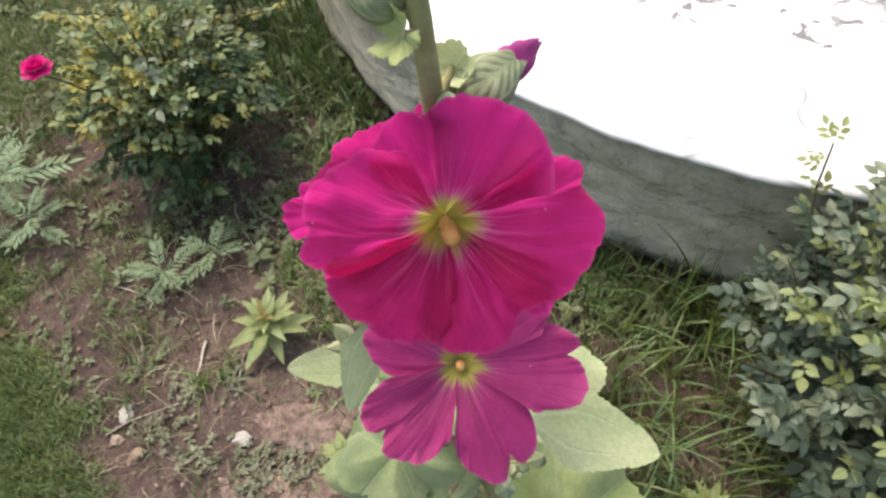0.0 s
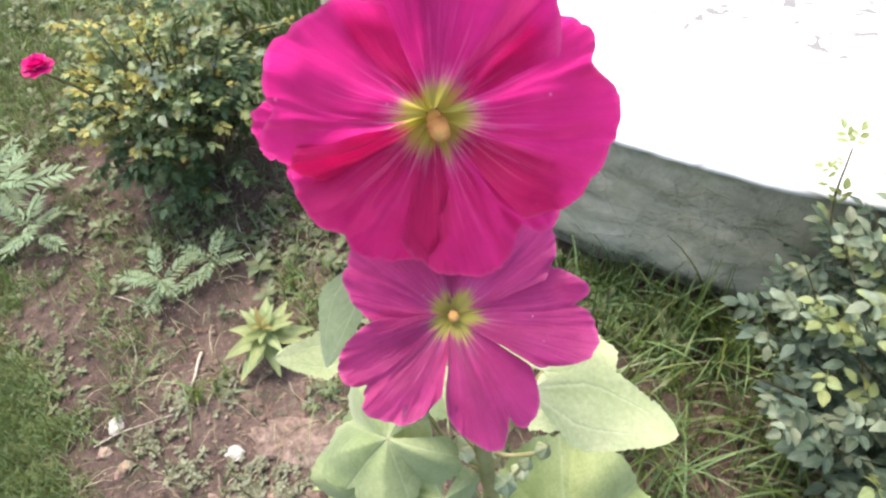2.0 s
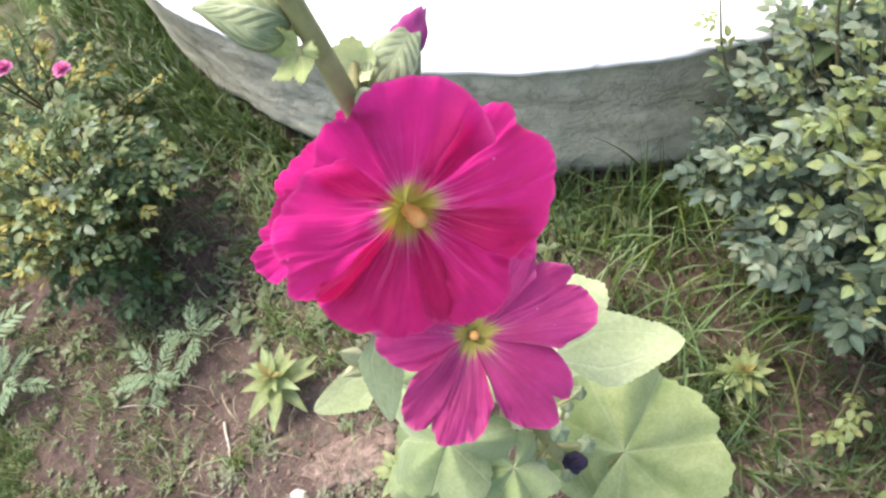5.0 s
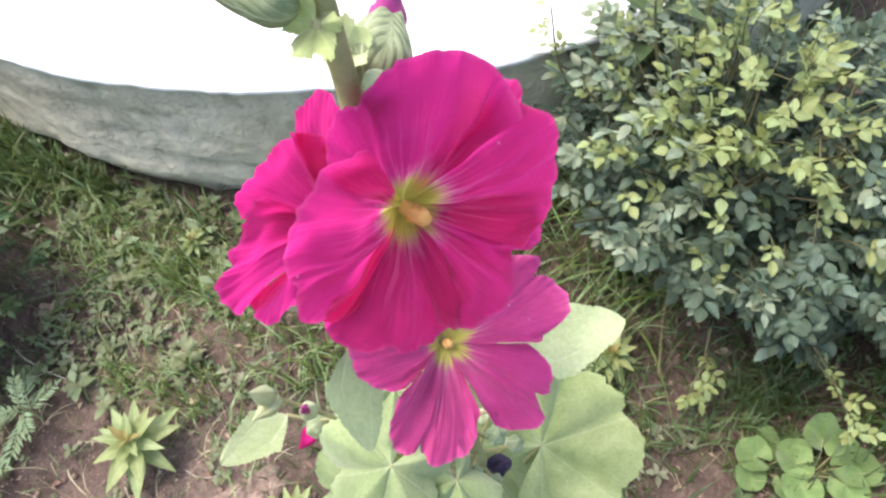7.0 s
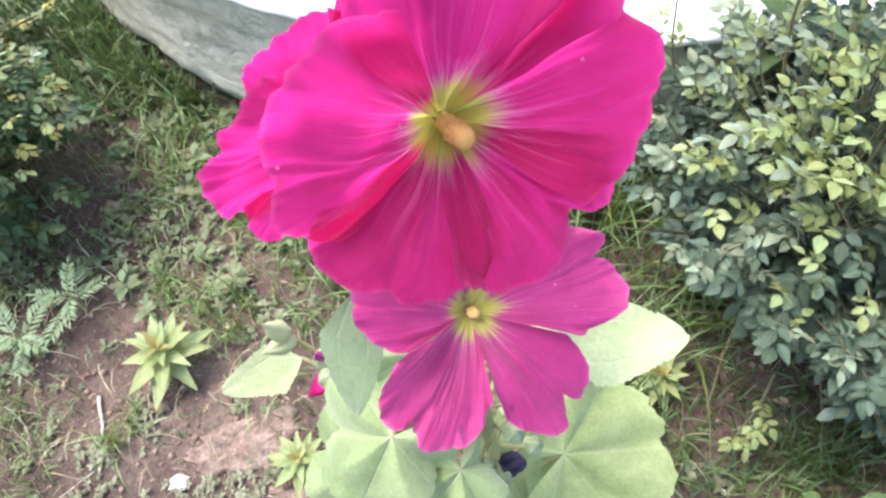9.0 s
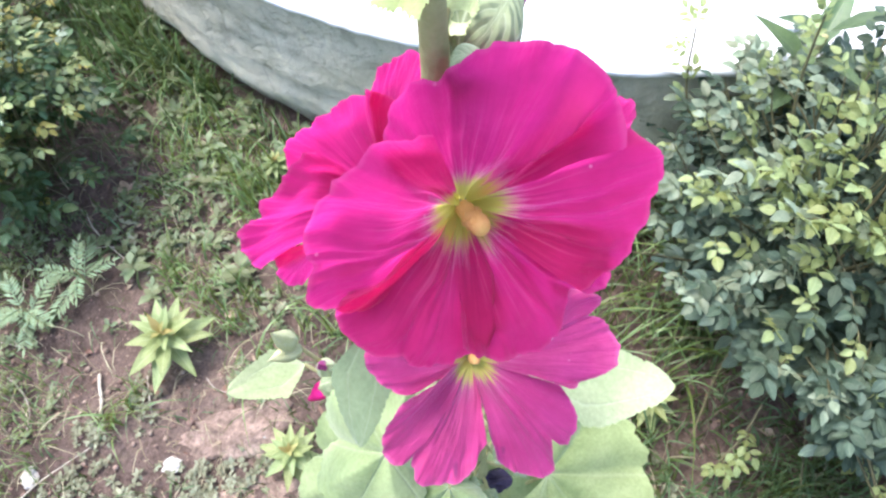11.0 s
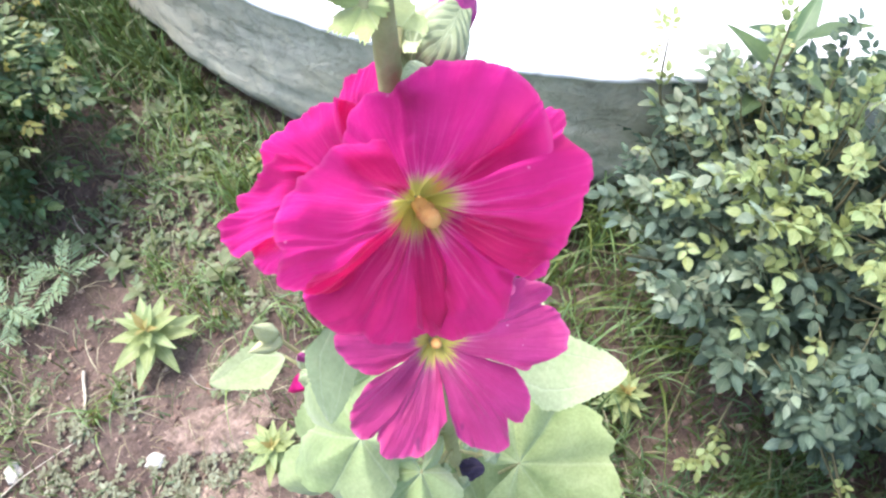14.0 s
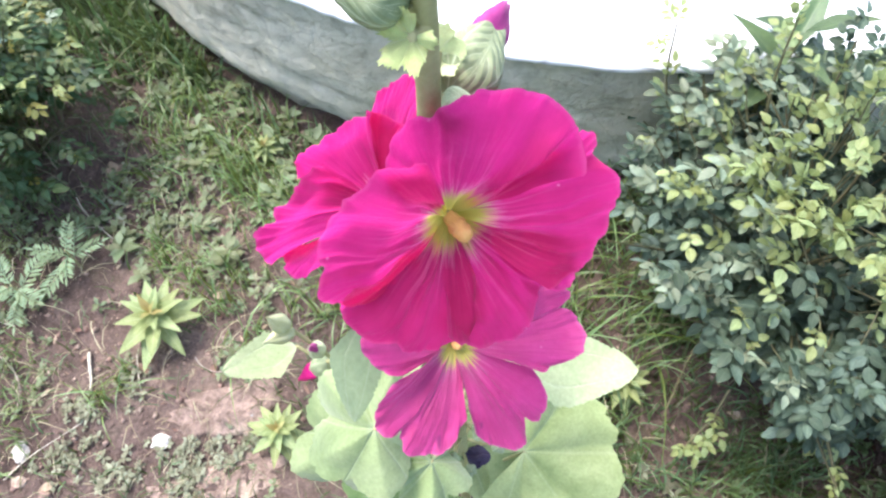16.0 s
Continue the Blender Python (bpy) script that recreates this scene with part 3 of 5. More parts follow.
def build_platform():
    ob = thing("round_platform", (PX, PY, 0), "low round concrete platform with whitewashed top and weathered grey side", "platform", "", "structure")
    turns, rows = 420, 40
    verts, uvs = [], []
    for k in range(rows):
        s = k / (rows - 1)
        z = -0.06 + (PH - 0.012 + 0.06) * s
        for i in range(turns):
            a = 2 * math.pi * i / turns
            c, sn = math.cos(a), math.sin(a)
            p = Vector((c * PR, sn * PR, z))
            d = 0.010 * noise.noise(p * 5.0) + 0.006 * noise.noise(Vector((p.x * 13, p.y * 13, z * 26))) + 0.003 * noise.noise(p * 45)
            worn = max(0.0, 1 - (z / 0.07)) if z < 0.07 else 0.0
            d -= 0.014 * worn * (0.6 + noise.noise(p * 9))
            under = max(0.0, min(1.0, (0.046 + 0.026 * noise.noise(p * 4.0) - z) / 0.026))
            d -= 0.022 * under * under * (3 - 2 * under)
            r = PR - 0.006 + d * (1 - 0.7 * s ** 6)
            verts.append((r * c, r * sn, z))
            uvs.append((i / turns, s))
    faces = []
    for k in range(rows - 1):
        for i in range(turns):
            j = (i + 1) % turns
            faces.append((k * turns + i, k * turns + j, (k + 1) * turns + j, (k + 1) * turns + i))
    part("side_wall", Geo().add(verts, faces, uvs), PLASTER, ob, "rough weathered grey cement render")
    # top with a rounded, slightly chipped lip
    verts, radii = [], [(PR - 0.010, PH - 0.016), (PR + 0.001, PH - 0.012), (PR + 0.001, PH - 0.006), (PR - 0.004, PH - 0.001), (PR - 0.012, PH + 0.001)]
    radii += [(PR - 0.03 - 0.075 * k, PH + 0.001) for k in range(15)]
    for k, (r, z) in enumerate(radii):
        for i in range(turns):
            a = 2 * math.pi * i / turns
            p = Vector((math.cos(a) * r, math.sin(a) * r, z))
            chip = (0.004 * noise.noise(p * 16) + 0.003 * noise.noise(p * 50)) if k < 5 else 0.0
            verts.append(((r + chip) * math.cos(a), (r + chip) * math.sin(a), z + 0.002 * noise.noise(p * 4)))
    faces = []
    for k in range(len(radii) - 1):
        for i in range(turns):
            j = (i + 1) % turns
            faces.append((k * turns + i, k * turns + j, (k + 1) * turns + j, (k + 1) * turns + i))
    faces_last = [tuple((len(radii) - 1) * turns + i for i in range(turns))]
    g = Geo().add(verts, faces, [(v[0], v[1]) for v in verts])
    g.f.append(np.array(faces_last))
    part("top", g, WHITE, ob, "sunlit whitewashed concrete top")


build_platform()


# ---- hollyhock ----
HX, HY = 0.930, 0.958
hollyhock = thing("hollyhock", (HX, HY, 0), "tall hollyhock with magenta flowers, pale buds and broad downy leaves", "flower")


def h_rel(p):
    return (p[0] - HX, p[1] - HY, p[2])


def flower_frame(centre, az, el):
    a, e = radians(az), radians(el)
    n = Vector((math.sin(a) * math.cos(e), -math.cos(a) * math.cos(e), math.sin(e)))
    u = (Vector((0, 0, 1)) - n.z * n).normalized()
    r = u.cross(n)
    m = Matrix((r, u, n)).transposed().to_4x4()
    m.translation = Vector(h_rel(centre))
    return m


def petal_sheet(foot, depth, angle, half, radius, ends, notch, place, ruffle, lift, rng, flare=1.2, split=0.0, open_foot=1.0, taper=0.30, crease=1.0, nu=76, nv=40):
    """One petal in the flower's frame: it leaves the throat at foot (x, y) and ends on the rim circle.
    ends: how far its lower and upper half reach; notch: the dent between them, at place."""
    verts, uvs = [], []
    p1, p2, p3, p4 = (rng.uniform(0, 6.28) for _ in range(4))
    pleats = [(rng.uniform(-0.9, 0.9), w_, rng.choice((-1, 1)) * rng.uniform(0.5, 1.1) * w_ ** 0.5 / 0.36) for w_ in (0.03, 0.04, 0.05, 0.07, 0.08, 0.11, 0.16, 0.24, 0.32)]
    nick = Vector((rng.uniform(0, 50), rng.uniform(0, 50), 0))
    for j in range(nv):
        v = j / (nv - 1)
        for i in range(nu):
            s = 2 * i / (nu - 1) - 1
            spread = open_foot + (1 - open_foot) * min(1.0, v / 0.6)
            a = radians(angle + half * s * spread)
            w = 0.5 + 0.5 * math.tanh((s - place) / 0.18)
            reach = ends[0] * (1 - w) + ends[1] * w
            rim = radius * reach * (1 - taper * abs(s) ** 2.4 - notch * math.exp(-((s - place) / 0.13) ** 2) - split * math.exp(-((s - place) / 0.04) ** 2))
            rim *= 1 + 0.014 * math.sin(4.6 * s + p1) + 0.008 * math.sin(10 * s + p2) + 0.012 * noise.noise(nick + Vector((s * 6, 0, 0))) - 0.07 * max(0.0, noise.noise(nick + Vector((s * 11, 7, 0))) - 0.24)
            tx, ty = rim * math.cos(a), rim * math.sin(a)
            q = 0.05 + 0.95 * v
            x = foot[0] + (tx - foot[0]) * q
            y = foot[1] + (ty - foot[1]) * q
            z = -depth * (1 - v) ** flare
            # broad, soft waves that grow towards the rim
            z += ruffle * v ** 1.6 * (0.9 * math.sin(2.6 * s + p1) + 0.55 * math.sin(5.3 * s + p2))
            z += 0.0021 * crease * noise.noise(nick + Vector((s * 2.6, v * 3.2, 3)))
            # soft radial folds, each with a reach of its own
            body = math.sin(math.pi * max(0.0, min(1.0, (v - 0.06) / 1.10)) ** 0.8)
            z += sum(k * 0.0021 * crease * math.exp(-((s - c - 0.10 * math.sin(3 * v + 9 * c)) / w_) ** 2) for c, w_, k in pleats) * body
            # the crease that runs down from the notch
            z -= 0.0019 * max(crease, 0.7) * math.exp(-((s - place - 0.05 * math.sin(4 * v + p4)) / 0.055) ** 2) * max(0.0, v - 0.2) ** 0.7
            # crinkled, partly rolled rim
            edge = max(0.0, (v - 0.80) / 0.20)
            z += edge ** 1.6 * (0.0017 * noise.noise(nick + Vector((s * 7, 2, 5))) + 0.0010 * noise.noise(nick + Vector((s * 19, 4, p3))))
            roll = max(0.0, noise.noise(nick + Vector((s * 2.3, 11, 0))))
            z += 0.0085 * roll * edge ** 1.7
            z += lift * s * abs(s) ** 0.4 * min(1, v * 1.4) + 0.0022 * (1 - s * s) * math.sin(math.pi * v ** 0.8)
            z -= 0.20 * radius * max(0.0, v - 0.70) ** 1.5
            verts.append((x, y, z))
            uvs.append(((s + 1) / 2, v))
    return Geo().add(verts, grid_faces(nu, nv), uvs)


def calyx_cup(length, radius, lobes=5, points=0.6):
    """Green cup behind a flower, opening along +z from the origin."""
    g = Geo()
    turns, rows = 40, 8
    verts, uvs = [], []
    for k in range(rows):
        v = k / (rows - 1)
        for i in range(turns):
            a = 2 * math.pi * i / turns
            cut = 1 - points * (1 - abs(math.cos(lobes * a / 2)) ** 0.8) * max(0.0, v - 0.4)
            r = radius * math.sin(min(1.0, 0.12 + v) * 1.35)
            verts.append((r * math.cos(a), r * math.sin(a), length * v * cut))
            uvs.append(((lobes * i / turns) % 1.0, v))
    faces = [(k * turns + i, k * turns + (i + 1) % turns, (k + 1) * turns + (i + 1) % turns, (k + 1) * turns + i) for k in range(rows - 1) for i in range(turns)]
    return g.add(verts, faces, uvs)


def pollen_column(foot, tip, radius, rng):
    """Stamen column: a tapering stalk beset with small pollen grains."""
    g = Geo()
    f, t = np.array(foot, float), np.array(tip, float)
    mid = f + (t - f) * 0.5
    tube(g, [f, f + (t - f) * 0.3, mid, t], radius * 0.80, radius * 0.98, 10, 14)
    axis = (t - f) / np.linalg.norm(t - f)
    bm = bmesh.new()
    bmesh.ops.create_uvsphere(bm, u_segments=14, v_segments=9, radius=radius * 0.97)
    g.add([tuple(t + np.array(v.co)) for v in bm.verts if True], [tuple(q.index for q in (list(fc.verts) + [fc.verts[-1]])[:4]) for fc in bm.faces])
    bm.free()
    for _ in range(170):
        s = rng.uniform(0.45, 1.06)
        d = Vector((rng.gauss(0, 1), rng.gauss(0, 1), rng.gauss(0, 1)))
        d = np.array(d - Vector(axis) * d.dot(Vector(axis)))
        d /= np.linalg.norm(d) + 1e-9
        rr = radius * rng.uniform(0.85, 1.04) * (1 if s < 0.95 else 0.7)
        c = f + (t - f) * s + d * rr
        e = rng.uniform(0.0002, 0.00042)
        o = np.array([(1, 0, 0), (-1, 0, 0), (0, 1, 0), (0, -1, 0), (0, 0, 1), (0, 0, -1)]) * e
        g.add(c + o, [(0, 2, 4), (2, 1, 4), (1, 3, 4), (3, 0, 4), (2, 0, 5), (1, 2, 5), (3, 1, 5), (0, 3, 5)])
    return g


def make_flower(label, centre, az, el, radius, throat, petals, material, seed, column_tip, ruffle=0.0017, column_r=0.0026, open_foot=1.0, taper=0.26, crease=1.0, lift=-0.0030):
    rng = random.Random(seed)
    m = flower_frame(centre, az, el)
    foot, depth = (throat[0], throat[1]), -throat[2]
    ob = part("flower", calyx_cup(0.013, 0.012), CALYX, hollyhock, label)
    base = Matrix.Translation((foot[0], foot[1], -depth - 0.0135))
    ob.matrix_local = m @ base
    inv = base.inverted()
    for n, (angle, half, ends, notch, place, split) in enumerate(petals):
        shift = (0, 0, -0.0004 * (n % 2))
        g = petal_sheet(foot, depth, angle, half, radius, ends, notch, place, ruffle, lift, rng, split=split, open_foot=open_foot, taper=taper, crease=crease)
        part("petal", g, material, ob).matrix_local = inv @ Matrix.Translation(shift)
    col = part("stamen_column", pollen_column((foot[0], foot[1], -depth), column_tip, column_r, rng), STAMEN, ob, "pale orange pollen column")
    col.matrix_local = inv
    return ob


# angle, half width, reach of both halves, notch, its place, split
make_flower("wide open magenta flower with a yellow throat", (0.8948, 0.9261, 0.7995), 10.3, 19.9, 0.0412, (-0.0015, -0.0045, -0.0165),
            [(160, 51, (0.94, 1.02), 0.06, 0.24, 0.02), (0, 52, (1.02, 0.97), 0.09, 0.30, 0.0), (-130, 46, (1.03, 0.96), 0.11, -0.08, 0.0), (-68, 44, (1.01, 0.99), 0.09, 0.20, 0.02), (82, 50, (0.99, 0.92), 0.13, 0.30, 0.0)],
            PETAL, 3, (0.0002, -0.0060, -0.0098), 0.0024, 0.0025, taper=0.26, crease=1.1)
make_flower("older magenta flower with parted, faded petals", (0.9003, 0.9269, 0.7198), 23.8, 45.8, 0.0440, (-0.004, -0.002, -0.0145),
            [(55, 44, (0.96, 0.96), 0.03, 0.0, 0.0), (130, 43, (1.02, 1.03), 0.04, 0.3, 0.0), (-16, 36, (0.96, 0.94), 0.10, 0.18, 0.05), (-157, 36, (1.05, 1.06), 0.08, -0.03, 0.05), (-87, 33, (1.03, 0.99), 0.09, 0.14, 0.07)],
            PETAL_OLD, 8, (-0.004, -0.002, -0.0115), 0.0019, 0.0017, 1.22, taper=0.38, crease=0.26, lift=-0.0018)
make_flower("magenta flower turned away, ruffled petals and green calyx", (0.8648, 0.9716, 0.7670), -137.7, 4.5, 0.0385, (0.0, 0.0, -0.016),
            [(156, 46, (0.96, 1.02), 0.05, 0.2, 0.0), (18, 46, (1.0, 1.0), 0.05, 0.15, 0.0), (-126, 48, (1.0, 1.0), 0.05, -0.1, 0.02), (-54, 46, (1.0, 1.0), 0.04, 0.0, 0.0), (92, 48, (0.80, 0.74), 0.02, 0.25, 0.0)],
            PETAL, 21, (0.0, 0.0, -0.004), 0.0024, taper=0.24, crease=0.6)

STEM_LINE = [h_rel(p) for p in ((0.930, 0.958, -0.03), (0.922, 0.955, 0.15), (0.912, 0.952, 0.36), (0.899, 0.950, 0.57), (0.890, 0.957, 0.70), (0.8885, 0.956, 0.78), (0.8875, 0.952, 0.83), (0.8855, 0.948, 0.88), (0.880, 0.945, 0.95))]
part("stem", tube(Geo(), STEM_LINE, 0.0060, 0.0019, 60, 12, 0.015), STEM, hollyhock, "upright downy green stem")


def make_bud(base, tip, girth, pink=0.0, label="", seed=1, material=None):
    """Closed bud in its calyx, with or without petals showing."""
    base, tip = Vector(h_rel(base)), Vector(h_rel(tip))
    length = (tip - base).length
    m = basis(base, tip - base, (0.2, -0.3, 1))
    turns, rows = 36, 16
    body = length * (1.0 if not pink else 0.72 if pink < 0.8 else 0.48)
    verts, uvs = [], []
    rng = random.Random(seed)
    ph = rng.uniform(0, 6)
    for k in range(rows):
        v = k / (rows - 1)
        r = girth * (math.sin(math.pi * v ** 0.62) ** 0.8 * (1 - 0.35 * v) + (0.0 if not pink else 0.42 * v * v))
        r = max(r, 0.0006)
        for i in range(turns):
            a = 2 * math.pi * i / turns
            keel = 1 + (0.13 if girth > 0.006 else 0.34) * abs(math.cos(2.5 * a + ph)) * math.sin(math.pi * v) + 0.10 * noise.noise(Vector((3 * math.cos(a), 3 * math.sin(a), 4 * v + ph)))
            fold = 0.03 * math.sin(11 * a + 3 * v) * v
            verts.append((r * (keel + fold) * math.cos(a), body * v * (1 - (0.12 * abs(math.sin(2.5 * a + ph)) * v if pink else 0)), r * (keel + fold) * math.sin(a)))
            uvs.append(((2.5 * a / math.pi + ph / math.pi + 0.5) % 1.0, v))
    faces = [(k * turns + i, k * turns + (i + 1) % turns, (k + 1) * turns + (i + 1) % turns, (k + 1) * turns + i) for k in range(rows - 1) for i in range(turns)]
    ob = part("bud", Geo().add(verts, faces, uvs), material or CALYX, hollyhock, label)
    ob.matrix_local = m
    if pink:
        verts, uvs = [], []
        for k in range(10):
            v = k / 9
            r = girth * (0.46 if pink < 0.8 else 0.62) * (math.sin(math.pi * (0.35 + 0.6 * v)) + 0.05)
            for i in range(20):
                a = 2 * math.pi * i / 20
                tw = a + 1.4 * v
                q = r * (1 + 0.22 * math.sin(3 * tw) + 0.08 * math.sin(9 * tw))
                verts.append((q * math.cos(a), length * ((0.5 + 0.5 * v) if pink < 0.8 else (0.25 + 0.75 * v)) + 0.03 * length * math.sin(4 * a) * v, q * math.sin(a)))
                uvs.append((i / 20, 0.4 + 0.6 * v))
        faces = [(k * 20 + i, k * 20 + (i + 1) % 20, (k + 1) * 20 + (i + 1) % 20, (k + 1) * 20 + i) for k in range(9) for i in range(20)]
        part("furled_petals", Geo().add(verts, faces, uvs), BUD_PETAL if pink < 0.8 else ROSE_PETAL, ob, "furled magenta petals")
    return ob


def make_stalk(points, r0, r1, name="stalk"):
    return part(name, tube(Geo(), [h_rel(p) for p in points], r0, r1, 12, 7), STEM, hollyhock)


make_bud((0.893, 0.957, 0.817), (0.9135, 0.985, 0.818), 0.0098, 0.7, "opening bud with a magenta tip", 4)
make_stalk([(0.888, 0.953, 0.806), (0.890, 0.955, 0.811), (0.893, 0.957, 0.817)], 0.0014, 0.0016)
make_bud((0.890, 0.947, 0.826), (0.8985, 0.944, 0.829), 0.0036, 0, "small closed green bud", 5)
make_bud((0.884, 0.950, 0.853), (0.865, 0.956, 0.861), 0.0076, 0, "plump closed grey-green bud", 6)
make_stalk([(0.8868, 0.949, 0.848), (0.8855, 0.9495, 0.851), (0.884, 0.950, 0.853)], 0.0014, 0.0016)
make_bud((0.884, 0.942, 0.905), (0.888, 0.930, 0.925), 0.0070, 0, "closed green bud", 7)
make_bud((0.880, 0.945, 0.948), (0.879, 0.944, 0.966), 0.0065, 0, "closed green bud", 9)


def make_leaf(stem_at, hub, ahead, up, radius, material, label="", seed=1, lobes=5, depth=0.16, cup=0.15, wave=0.06, gap=24, sag=0.02, long=1.1, teeth=0.03, pleat=0.13):
    """A palmate leaf with its stalk from the stem."""
    rng = random.Random(seed)
    v, f, uv = palmate_leaf(radius, lobes, depth, cup, wave, gap, rng=rng, long=long, teeth=teeth, pleat=pleat)
    ob = part("leaf", Geo().add(v, f, uv), material, hollyhock, label)
    m = basis(h_rel(hub), ahead, up)
    ob.matrix_local = m
    if stem_at is not None:
        a, b = Vector(h_rel(stem_at)), Vector(h_rel(hub))
        mid = (a + b) / 2 - Vector((0, 0, sag))
        g = tube(Geo(), [a, mid, b], 0.0019, 0.0012, 12, 7)
        st = part("leaf_stalk", g, STEM, ob)
        st.matrix_local = m.inverted()
    return ob


def make_oval_leaf(stem_at, base, tip, up, width, material, label, seed, curl=0.05):
    """A pointed oval leaf with a toothed edge."""
    rng = random.Random(seed)
    b, t = Vector(h_rel(base)), Vector(h_rel(tip))
    ln = (t - b).length
    v, f, uv = blade_leaf(ln, width, 11, 46, 0.36, 0.12, curl, 0.10, rng, 0.7)
    ob = part("leaf", Geo().add(v, f, uv * (0.3, 1) + (0.35, 0)), material, hollyhock, label)
    m = basis(b, t - b, up)
    ob.matrix_local = m
    a = Vector(h_rel(stem_at))
    st = part("leaf_stalk", tube(Geo(), [a, (a + b) / 2 - Vector((0, 0, 0.008)), b], 0.0017, 0.0012, 10, 7), STEM, ob)
    st.matrix_local = m.inverted()
    return ob


# small frilled leaf by the upper bud, and the one behind the opening bud
make_leaf((0.8868, 0.949, 0.848), (0.8835, 0.9455, 0.8490), (-0.80, -0.25, -0.65), (-0.3, -0.7, 0.6), 0.0064, HOLLY_FRILL, "small frilled yellow-green leaf", 11, 5, 0.34, 0.5, 0.30, sag=0.001, teeth=0.13, pleat=0.4)
make_leaf((0.8880, 0.955, 0.822), (0.8915, 0.963, 0.826), (0.35, 0.55, 0.75), (-0.2, -0.9, 0.5), 0.0066, HOLLY_PALE_LIT, "small frilled pale leaf", 12, 5, 0.24, 0.5, 0.2, sag=0.001, teeth=0.09)
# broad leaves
make_oval_leaf((0.897, 0.952, 0.600), (0.922, 0.938, 0.650), (0.982, 0.931, 0.641), (0.05, -0.35, 1), 0.036, HOLLY_PALE_LIT, "pale sunlit downy leaf", 13)
make_leaf((0.900, 0.952, 0.540), (0.928, 0.985, 0.578), (0.85, 0.45, 0.0), (0.0, -0.35, 1), 0.034, HOLLY_PALE_LIT, "pale sunlit downy leaf", 14, 5, 0.10, 0.05, 0.04, 40)
make_leaf((0.914, 0.953, 0.330), (0.956, 0.944, 0.412), (0.90, 0.25, 0.12), (-0.05, -0.45, 1), 0.072, HOLLY, "large round crinkled leaf", 15, 7, 0.06, 0.10, 0.10, 20, long=1.0, pleat=0.20)
make_leaf((0.918, 0.954, 0.250), (0.928, 0.907, 0.360), (0.75, -0.5, 0.0), (0.1, -0.35, 1), 0.064, HOLLY_SOFT, "large round crinkled leaf", 16, 7, 0.09, 0.10, 0.12, 18, long=1.0, pleat=0.20)
make_leaf((0.902, 0.951, 0.500), (0.853, 0.940, 0.572), (-0.85, -0.30, -0.20), (0.05, -0.40, 1), 0.042, HOLLY_SOFT, "pale lobed leaf with drooping folds", 17, 5, 0.34, -0.60, 0.30, 14, pleat=0.50, teeth=0.05)
make_leaf((0.901, 0.951, 0.510), (0.858, 0.974, 0.560), (-0.60, 0.75, -0.10), (-0.1, -0.40, 1), 0.034, HOLLY_PALE_LIT, "pale lobed leaf with drooping folds", 27, 5, 0.34, -0.40, 0.26, 20, pleat=0.45, teeth=0.05)
make_leaf((0.905, 0.951, 0.430), (0.838, 0.955, 0.492), (-0.95, -0.25, -0.25), (0.1, -0.35, 1), 0.046, HOLLY_SOFT, "pale lobed leaf", 18, 5, 0.34, -0.50, 0.28, 16, pleat=0.50, teeth=0.05)
make_oval_leaf((0.893, 0.956, 0.680), (0.861, 0.941, 0.722), (0.851, 0.911, 0.703), (-0.45, -0.3, 0.8), 0.022, HOLLY_GREY, "small grey-green hanging leaf", 19, 0.1)
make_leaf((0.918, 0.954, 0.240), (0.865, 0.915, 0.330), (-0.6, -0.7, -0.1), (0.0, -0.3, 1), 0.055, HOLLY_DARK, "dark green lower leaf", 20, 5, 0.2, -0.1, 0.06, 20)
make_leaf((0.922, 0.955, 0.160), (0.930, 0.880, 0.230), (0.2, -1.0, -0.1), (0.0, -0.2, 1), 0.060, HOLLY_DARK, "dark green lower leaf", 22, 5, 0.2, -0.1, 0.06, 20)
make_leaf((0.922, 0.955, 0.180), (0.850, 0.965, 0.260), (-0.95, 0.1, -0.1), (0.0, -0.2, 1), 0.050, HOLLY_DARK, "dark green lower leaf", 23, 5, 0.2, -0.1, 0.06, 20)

make_oval_leaf((0.889, 0.957, 0.725), (0.858, 0.966, 0.748), (0.843, 0.974, 0.700), (-0.5, -0.6, 0.4), 0.020, HOLLY_BROWN, "browned hanging leaf", 41, 0.1)
make_oval_leaf((0.900, 0.952, 0.520), (0.886, 1.078, 0.552), (0.830, 1.086, 0.548), (-0.1, -0.4, 0.9), 0.030, HOLLY_PALE_LIT, "pale serrated downy leaf", 42, 0.1)

make_leaf((0.901, 0.951, 0.540), (0.872, 0.966, 0.604), (-0.85, 0.10, 0.05), (0.25, -0.45, 1), 0.030, HOLLY_SOFT, "pale folded lobed leaf", 43, 5, 0.36, -0.35, 0.30, 22, pleat=0.55, teeth=0.06)
make_leaf((0.904, 0.951, 0.470), (0.882, 0.925, 0.535), (-0.15, -0.95, -0.25), (0.4, -0.3, 1), 0.032, HOLLY_SOFT, "pale folded lobed leaf", 44, 5, 0.36, -0.50, 0.30, 20, pleat=0.55, teeth=0.06)

